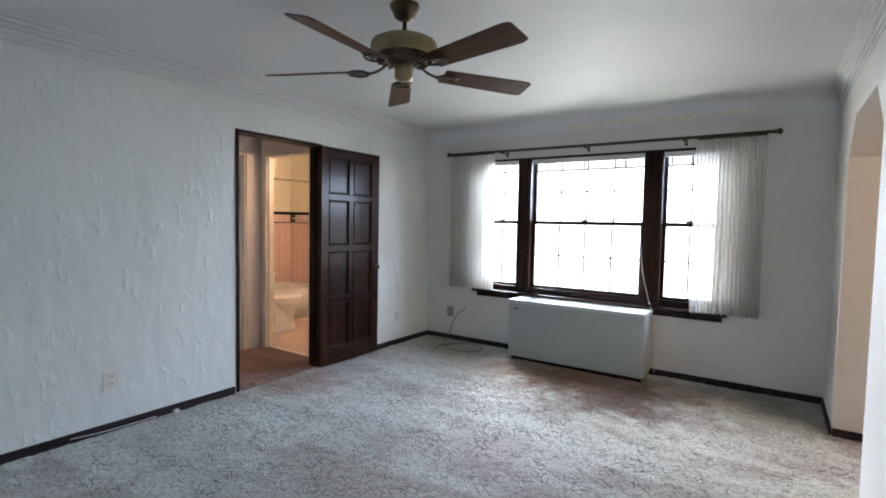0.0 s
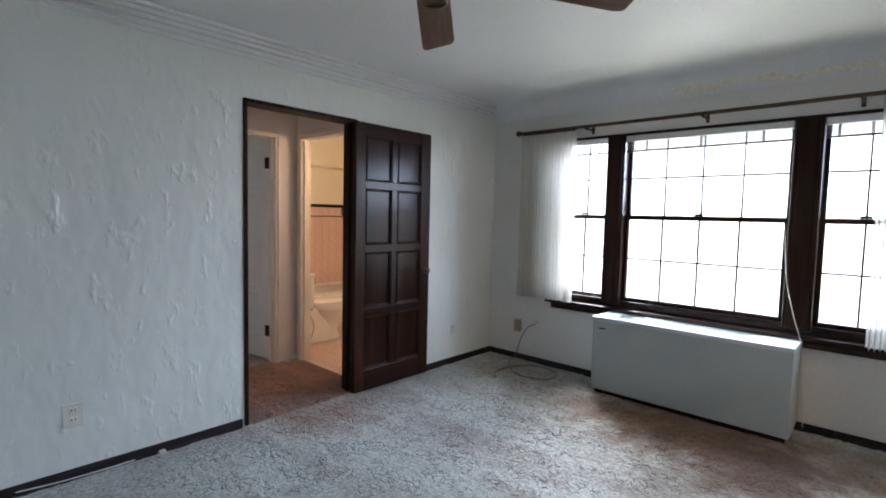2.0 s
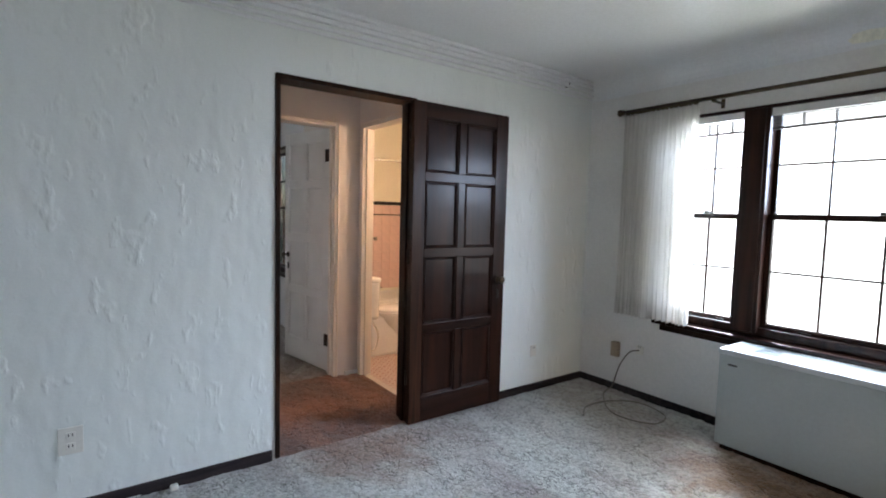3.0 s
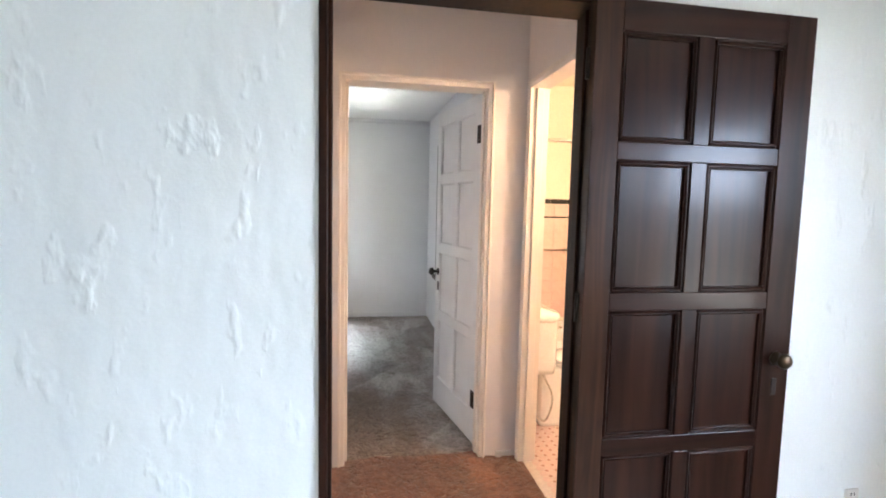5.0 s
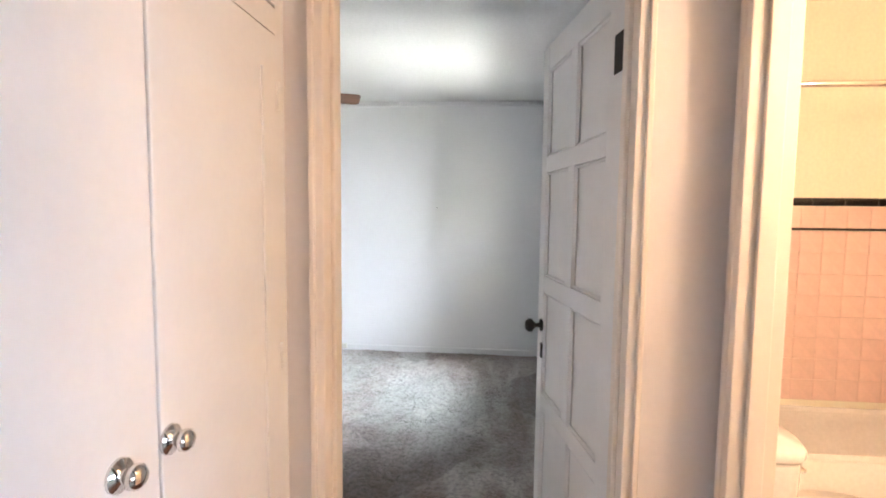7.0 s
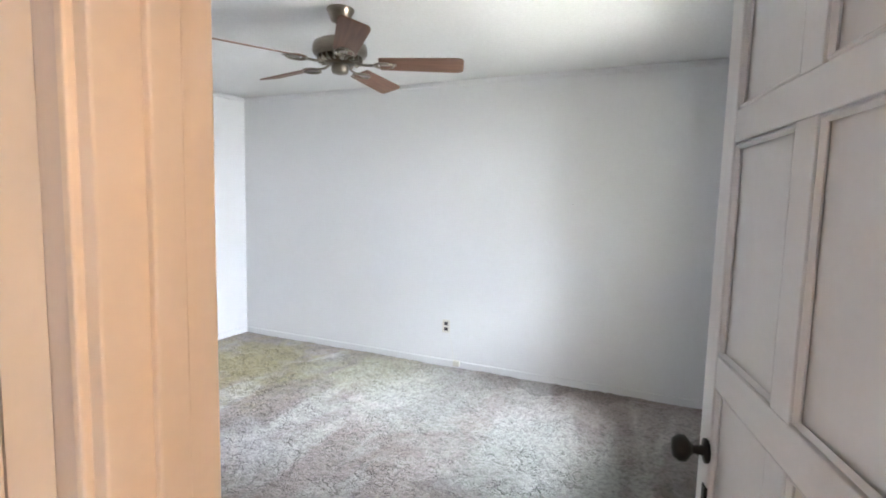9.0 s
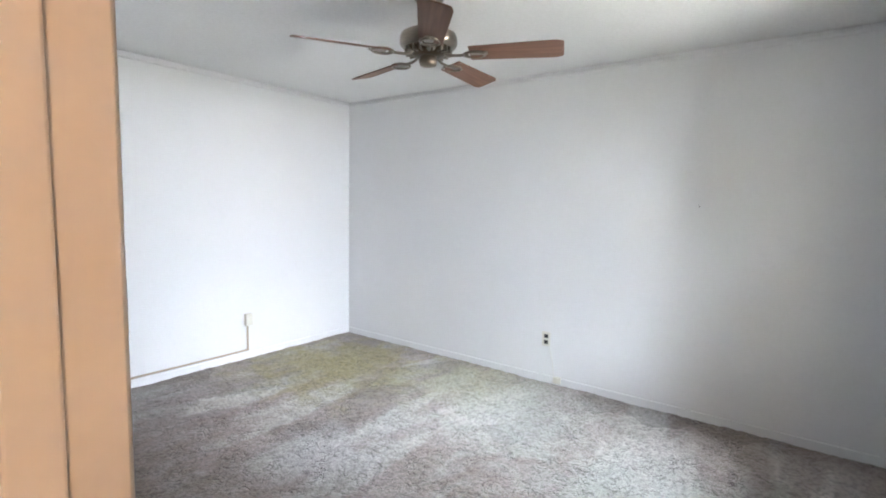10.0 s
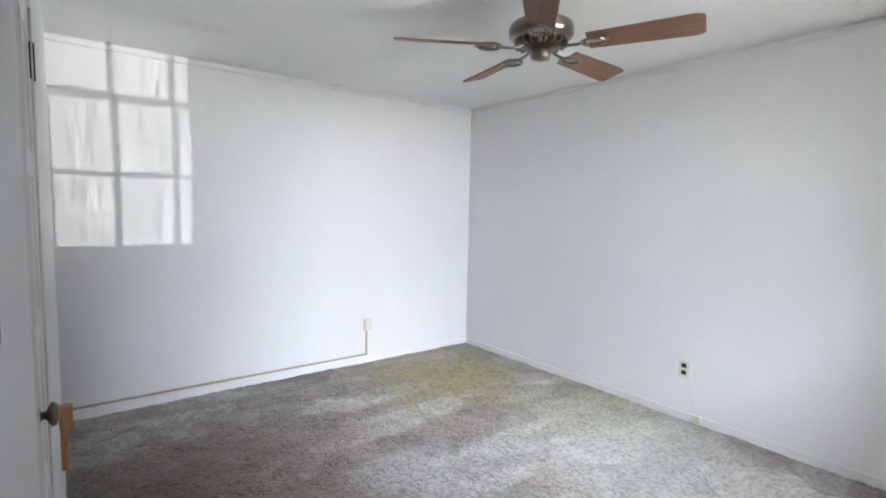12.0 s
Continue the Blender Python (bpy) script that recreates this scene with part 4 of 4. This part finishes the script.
def ceiling_fan(label, x, y, phase, radius, blade_z, mats, bowl=False, drop=0.0, wide=1.0, lift=0.0):
    body, metal, blade = mats
    ob = thing("ceiling_fan", None, None, label, "ceiling fan", group="ceiling fans", m=pose(x, y, 0))
    part("canopy", lathe([(0.072, CEIL + 0.002), (0.074, CEIL - 0.010), (0.066, CEIL - 0.022), (0.048, CEIL - 0.062), (0.030, CEIL - 0.072), (0.016, CEIL - 0.078)], 28), metal, ob, "bell-shaped metal canopy")
    top = blade_z + 0.125 + lift
    part("downrod", lathe([(0.011, CEIL - 0.07), (0.011, top - 0.01)], 14), metal, ob)
    part("motor", lathe([(0.012, top + 0.01), (0.03, top), (0.10 * wide, top - 0.008), (0.130 * wide, top - 0.026), (0.136 * wide, top - 0.045), (0.136 * wide, top - 0.072), (0.126 * wide, top - 0.088), (0.10 * wide, top - 0.098)], 40), body, ob, "round motor housing")
    part("motor_base", lathe([(0.115 * wide, top - 0.09), (0.105 * wide, top - 0.105), (0.07, top - 0.128), (0.048, top - 0.132)], 32), M["bronze"], ob)
    for k in range(20):
        a = 2 * math.pi * k / 20
        part("vent_rib", boxes((0.072, 0.112 * wide, -0.004, 0.004, top - 0.122, top - 0.094)), metal, ob, m=Matrix.Rotation(a, 4, "Z"))
    part("switch_housing", lathe([(0.044, top - 0.128), (0.046, top - 0.15), (0.046, top - 0.19 + drop), (0.040, top - 0.205 + drop), (0.012, top - 0.212 + drop), (0.001, top - 0.213 + drop)], 28), body, ob, "cylindrical switch housing")
    for k in range(5):
        a = radians(phase + 72 * k)
        turn = Matrix.Rotation(a, 4, "Z")
        arm = part("blade_arm", tube(curve_through([(0.075, 0, blade_z + 0.012 + lift), (0.12, 0, blade_z - 0.004 + 0.4 * lift), (0.17, 0.0, blade_z - 0.006), (0.205, 0, blade_z - 0.004)]), 0.007, 8), metal, ob, m=turn)
        ring = [(0.235 + 0.052 * math.cos(t), 0.046 * math.sin(t), blade_z - 0.006) for t in [2 * math.pi * j / 16 for j in range(17)]]
        part("arm_scroll", tube(ring, 0.0065, 8), metal, arm)
        part("arm_plate", boxes((0.215, 0.30, -0.03, 0.03, blade_z - 0.004, blade_z - 0.0005), bevel=0.0015), metal, arm)
        part("blade", blade_bm(0.21, radius, 0.115, 0.142, bowl), blade, ob, "wood-veneered fan blade", m=turn @ Matrix.Translation((0, 0, blade_z)) @ Matrix.Rotation(radians(-15), 4, "X"))
    return ob


ceiling_fan("ceiling fan with an aged brass motor and dark walnut blades", -1.60, 2.24, 203, 0.72, 2.105, (M["brass"], M["bronze"], M["blade"]), wide=1.22, lift=0.035)
ceiling_fan("ceiling fan with a pewter motor and worn walnut blades", -6.49, 1.50, 41, 0.66, 2.14, (M["pewter"], M["pewter"], M["blade_pale"]), drop=0.03, wide=1.06)


# ---- sockets, cables and small things ----
def outlet(label, m, w=0.07, h=0.115, sockets=2, dark=False):
    """A wall plate with sockets; local y points out of the wall."""
    ob = thing("wall_outlet", None, None, label, "outlet", m=m)
    part("plate", boxes((-w / 2, w / 2, 0, 0.006, -h / 2, h / 2), bevel=0.002), M["plastic"], ob)
    for k in range(sockets):
        z = (0.024 if k == 0 else -0.024)
        s = part("socket", boxes((-0.017, 0.017, 0.005, 0.008, z - 0.015, z + 0.015), bevel=0.002), M["black"] if dark else M["plastic"], ob)
        for dx in (-0.007, 0.007):
            # black blocks paint the shade in the slots
            part("slot", boxes((dx - 0.0018, dx + 0.0018, 0.0072, 0.0088, z - 0.004, z + 0.008)), M["black"], s)
    return ob


outlet("ivory double wall outlet low on the plaster wall", pose(XA, 1.68, 0.325, 0, 0, -90), w=0.09, h=0.12)
outlet("ivory wall outlet with black sockets above the baseboard", pose(XW, 1.47, 0.345, 0, 0, -90), dark=True)
outlet("small ivory outlet beside the window wall corner", pose(-2.95, YN, 0.36, 0, 0, 180), w=0.06, h=0.06, sockets=1)
outlet("small ivory outlet plate by the room corner", pose(XA, 4.53, 0.31, 0, 0, -90), w=0.06, h=0.09, sockets=1)
thing("junction_box", boxes((-3.175, -3.115, YN - 0.045, YN, 0.27, 0.385), bevel=0.006), M["conduit"], "tan surface junction box on the window wall", "junction box")
thing("floor_cable", tube(curve_through([(-2.95, YN - 0.012, 0.36), (-3.02, YN - 0.03, 0.33), (-3.10, YN - 0.03, 0.20), (-3.13, YN - 0.06, 0.05), (-3.10, 4.90, 0.012), (-2.85, 4.66, 0.012), (-2.6, 4.72, 0.012), (-2.62, 4.92, 0.012), (-2.85, 4.98, 0.014), (-3.0, 4.82, 0.012), (-3.02, 4.6, 0.012), (-2.93, 4.45, 0.012)], 10), 0.0045, 8), M["cable"], "loose grey-brown cable coiled on the carpet below the socket", "cable")
thing("extension_lead", tube(curve_through([(XA + 0.03, 1.45, 0.03), (XA + 0.04, 1.62, 0.02), (XA + 0.06, 1.80, 0.024), (XA + 0.05, 1.93, 0.02)]), 0.003, 8), M["cord"], "short white cord lying along the dark baseboard", "cord")
thing("cord_plug", boxes((XA + 0.03, XA + 0.06, 2.05, 2.085, 0.0, 0.025), bevel=0.006), M["plastic"], "small ivory plug lying on the carpet by the wall", "plug")
hook = thing("wall_hook", None, None, "small dark iron hook high on the plaster wall", "hook")
part("plate", boxes((XA, XA + 0.006, 4.77, 4.795, 2.345, 2.395), bevel=0.002), M["iron"], hook)
part("prong", tube(curve_through([(XA + 0.004, 4.7825, 2.385), (XA + 0.03, 4.7825, 2.378), (XA + 0.034, 4.7825, 2.362)]), 0.004, 8), M["iron"], hook)
raceway = thing("wire_raceway", None, None, "tan wire raceway with an ivory box above the baseboard", "conduit")
part("box", boxes((-6.93, -6.865, YS, YS + 0.042, 0.295, 0.40), bevel=0.005), M["plastic"], raceway, "ivory surface box")
part("drop", boxes((-6.904, -6.888, YS, YS + 0.012, 0.075, 0.295), bevel=0.003), M["conduit"], raceway)
part("run", boxes((-6.904, XB2 - 0.03, YS, YS + 0.012, 0.064, 0.080), bevel=0.003), M["conduit"], raceway)
thing("telephone_jack", boxes((XW + T, XW + T + 0.03, 1.555, 1.615, 0.012, 0.062), bevel=0.006), M["plastic"], "small ivory telephone jack on the baseboard", "jack")
thing("jack_wire", tube(curve_through([(XW + 0.004, 1.50, 0.28), (XW + 0.006, 1.53, 0.17), (XW + 0.008, 1.545, 0.07), (XW + 0.02, 1.555, 0.045)]), 0.0018, 6), M["plastic"], "thin pale telephone wire on the bedroom wall", "wire")
stop = thing("wood_post", None, None, "short bare pine post with a block on top by the wall", "post")
part("shaft", boxes((-4.735, -4.705, -0.02, 0.01, -0.005, 0.33), bevel=0.003), M["raw"], stop)
part("block", boxes((-4.76, -4.703, -0.03, 0.02, 0.26, 0.385), bevel=0.004), M["raw"], stop)
keeper = thing("latch_keeper", None, None, "small brown metal latch keeper on the bedroom door casing", "latch")
part("keeper", boxes((XB2 - 0.029, XB2 - 0.017, DB[0] - 0.068, DB[0] - 0.035, 1.297, 1.335), bevel=0.003), M["plastic_brown"], keeper)
thing("wall_nail", lathe([(0.003, 0), (0.003, 0.004), (0.001, 0.006)], 10, pose(XW, 2.5, 1.42, 0, 90, 0)), M["iron"], "small iron nail driven into the bedroom wall", "nail")

# ---- bathroom ----
tub = bmesh.new()
box(tub, -5.99, -5.42, 3.69, 5.09, 0.0, 0.42)
topf = max(tub.faces, key=lambda f: f.calc_center_median().z)
r = bmesh.ops.inset_region(tub, faces=[topf], thickness=0.07)
ex = bmesh.ops.extrude_face_region(tub, geom=[topf])
low = [v for v in ex["geom"] if isinstance(v, bmesh.types.BMVert)]
bmesh.ops.translate(tub, vec=(0, 0, -0.33), verts=low)
bmesh.ops.scale(tub, vec=(0.75, 0.85, 1), verts=low, space=Matrix.Translation((5.705, -4.39, 0)))
if topf.is_valid:
    bmesh.ops.delete(tub, geom=[topf], context="FACES_ONLY")
bmesh.ops.bevel(tub, geom=tub.edges[:], offset=0.022, segments=3, affect="EDGES")
for f in tub.faces:
    f.smooth = True
thing("bathtub", tub, M["porcelain"], "cream enamelled bathtub along the tiled wall", "bathtub")

toilet = thing("toilet", None, None, "white porcelain toilet with its lid closed", "toilet", m=pose(-4.95, 3.70, 0))
tank = lathe([(0.001, 0.38), (0.90, 0.38), (0.95, 0.42), (1.0, 0.70), (1.0, 0.715)], 32)
for v in tank.verts:
    a = math.atan2(v.co.y, v.co.x)
    k = (abs(math.cos(a)) ** 5 + abs(math.sin(a)) ** 5) ** (-1 / 5) * math.hypot(v.co.x, v.co.y)
    v.co.x, v.co.y = 0.205 * k * math.cos(a), 0.10 + 0.095 * k * math.sin(a)
part("tank", tank, M["porcelain"], toilet)
lid = lathe([(0.001, 0.715), (1.03, 0.715), (1.06, 0.725), (1.06, 0.745), (1.0, 0.758), (0.001, 0.766)], 32)
for v in lid.verts:
    a = math.atan2(v.co.y, v.co.x)
    k = (abs(math.cos(a)) ** 5 + abs(math.sin(a)) ** 5) ** (-1 / 5) * math.hypot(v.co.x, v.co.y)
    v.co.x, v.co.y = 0.205 * k * math.cos(a), 0.10 + 0.095 * k * math.sin(a)
part("tank_lid", lid, M["porcelain"], toilet)
part("flush_lever", tube([(0.12, 0.195, 0.655), (0.12, 0.225, 0.655), (0.05, 0.23, 0.645)], 0.008, 8), M["chrome"], toilet, "chrome flush lever")
oval = Matrix.Translation((0, 0.46, 0)) @ Matrix.Diagonal((1, 1.28, 1, 1))
part("bowl", lathe([(0.10, 0.0), (0.115, 0.01), (0.11, 0.05), (0.09, 0.13), (0.12, 0.24), (0.175, 0.34), (0.185, 0.385), (0.18, 0.395)], 36, oval), M["porcelain"], toilet)
part("pedestal", boxes((-0.10, 0.10, 0.12, 0.45, 0.0, 0.385), bevel=0.03), M["porcelain"], toilet)
part("seat", lathe([(0.185, 0.396), (0.192, 0.402), (0.19, 0.414), (0.18, 0.416)], 36, oval), M["seat"], toilet)
part("lid", lathe([(0.186, 0.418), (0.190, 0.424), (0.182, 0.436), (0.10, 0.446), (0.001, 0.449)], 36, oval), M["seat"], toilet, "white closed seat lid")
part("supply_hose", tube(curve_through([(0.23, 0.03, 0.15), (0.24, 0.10, 0.12), (0.21, 0.15, 0.25), (0.16, 0.10, 0.38)]), 0.006, 8), M["chrome"], toilet)
thing("shower_rod", tube([(-5.42, YB + 0.075, 1.885), (-5.42, BY, 1.885)], 0.012, 14), M["chrome"], "straight chrome shower curtain rod above the tub", "shower rod")
bar = thing("grab_bar", None, None, "chrome grab bar on the pink tiles", "grab bar")
part("mount", boxes((BX + 0.008, BX + 0.05, 4.43, 4.475, 1.015, 1.06), bevel=0.006), M["chrome"], bar)
part("mount", boxes((BX + 0.008, BX + 0.05, 3.95, 3.995, 1.015, 1.06), bevel=0.006), M["chrome"], bar)
part("rail", tube([(BX + 0.045, 3.97, 1.037), (BX + 0.045, 4.455, 1.037)], 0.009, 10), M["chrome"], bar)
towel = thing("towel_bar", None, None, "white towel bar in black ceramic brackets", "towel bar")
for x in (-5.93, -5.38):
    part("bracket", boxes((x - 0.035, x + 0.035, BY - 0.055, BY - 0.008, 1.33, 1.43), bevel=0.008), M["black_tile"], towel)
part("rail", tube([(-5.93, BY - 0.045, 1.38), (-5.38, BY - 0.045, 1.38)], 0.013, 12), M["porcelain"], towel)
bath_floor = structure("floor_bathroom", boxes((BX, XA2, YB + 0.02, BY, -0.03, 0.0)), M["grout"], "bathroom floor of small white tiles with dark dots", "floor")

# tiles, shared meshes
TS = 0.108


def tile_mesh(name, w, h, d, mat):
    return mesh_of(name, box(bmesh.new(), -d, d, -w / 2, w / 2, -h / 2, h / 2, bevel=0.002, segments=1), mat)


tile, liner, band = tile_mesh("tile", TS - 0.001, TS - 0.001, 0.007, M["pink_tile"]), tile_mesh("liner_tile", 0.152 - 0.004, 0.012, 0.008, M["black_tile"]), tile_mesh("black_tile", 0.152 - 0.004, 0.040, 0.008, M["black_tile"])
backing_w, backing_n = bpy.data.objects["wall_bathroom_west"], bpy.data.objects["wall_bathroom_north"]


def lay(name, me, parent, m):
    ob = new(name, me)
    ob.parent = parent
    ob.matrix_local = m


for wall_ob, turn, start, stop_at, fixed in ((backing_w, 0, BY - 13 * TS, BY + 0.001, BX), (backing_n, 90, BX, -5.0, BY)):
    def at(u, z):
        return pose(fixed, u, z) if turn == 0 else pose(u, fixed, z, 0, 0, 90)
    n = int((stop_at - start) / TS)
    for i in range(n):
        for z in [1.308 - TS * (k + 0.5) for k in range(9)] + [1.375]:
            if z < 0.40:
                continue
            lay("tile", tile, wall_ob, at(start + TS * (i + 0.5), z))
    n = int((stop_at - start) / 0.152)
    for i in range(n + 1):
        u = min(start + 0.152 * (i + 0.5), stop_at - 0.076)
        lay("liner_tile", liner, wall_ob, at(u, 1.317))
        lay("black_tile", band, wall_ob, at(u, 1.452))
fl, dots = bmesh.new(), bmesh.new()
S = 0.052
for i in range(int((-3.70 + 5.40) / S)):
    for j in range(int(1.1 / S)):
        x, y = -5.40 + S * (i + 0.5), YB + 0.06 + S * (j + 0.5)
        q = S / 2 - 0.002
        c = 0.012
        f = fl.faces.new([fl.verts.new((x + a, y + b, 0.004)) for a, b in ((-q + c, -q), (q - c, -q), (q, -q + c), (q, q - c), (q - c, q), (-q + c, q), (-q, q - c), (-q, -q + c))])
        r = 0.0115
        dots.faces.new([dots.verts.new((x + S / 2 + a, y + S / 2 + b, 0.0045)) for a, b in ((-r, 0), (0, -r), (r, 0), (0, r))])
tagged(part("floor_tiles", fl, M["white_tile"], bath_floor, "small white eight-sided floor tiles"), kind="stuff")
tagged(part("tile_dots", dots, M["pink_floor"], bath_floor, "small dark red tile insets"), kind="stuff")
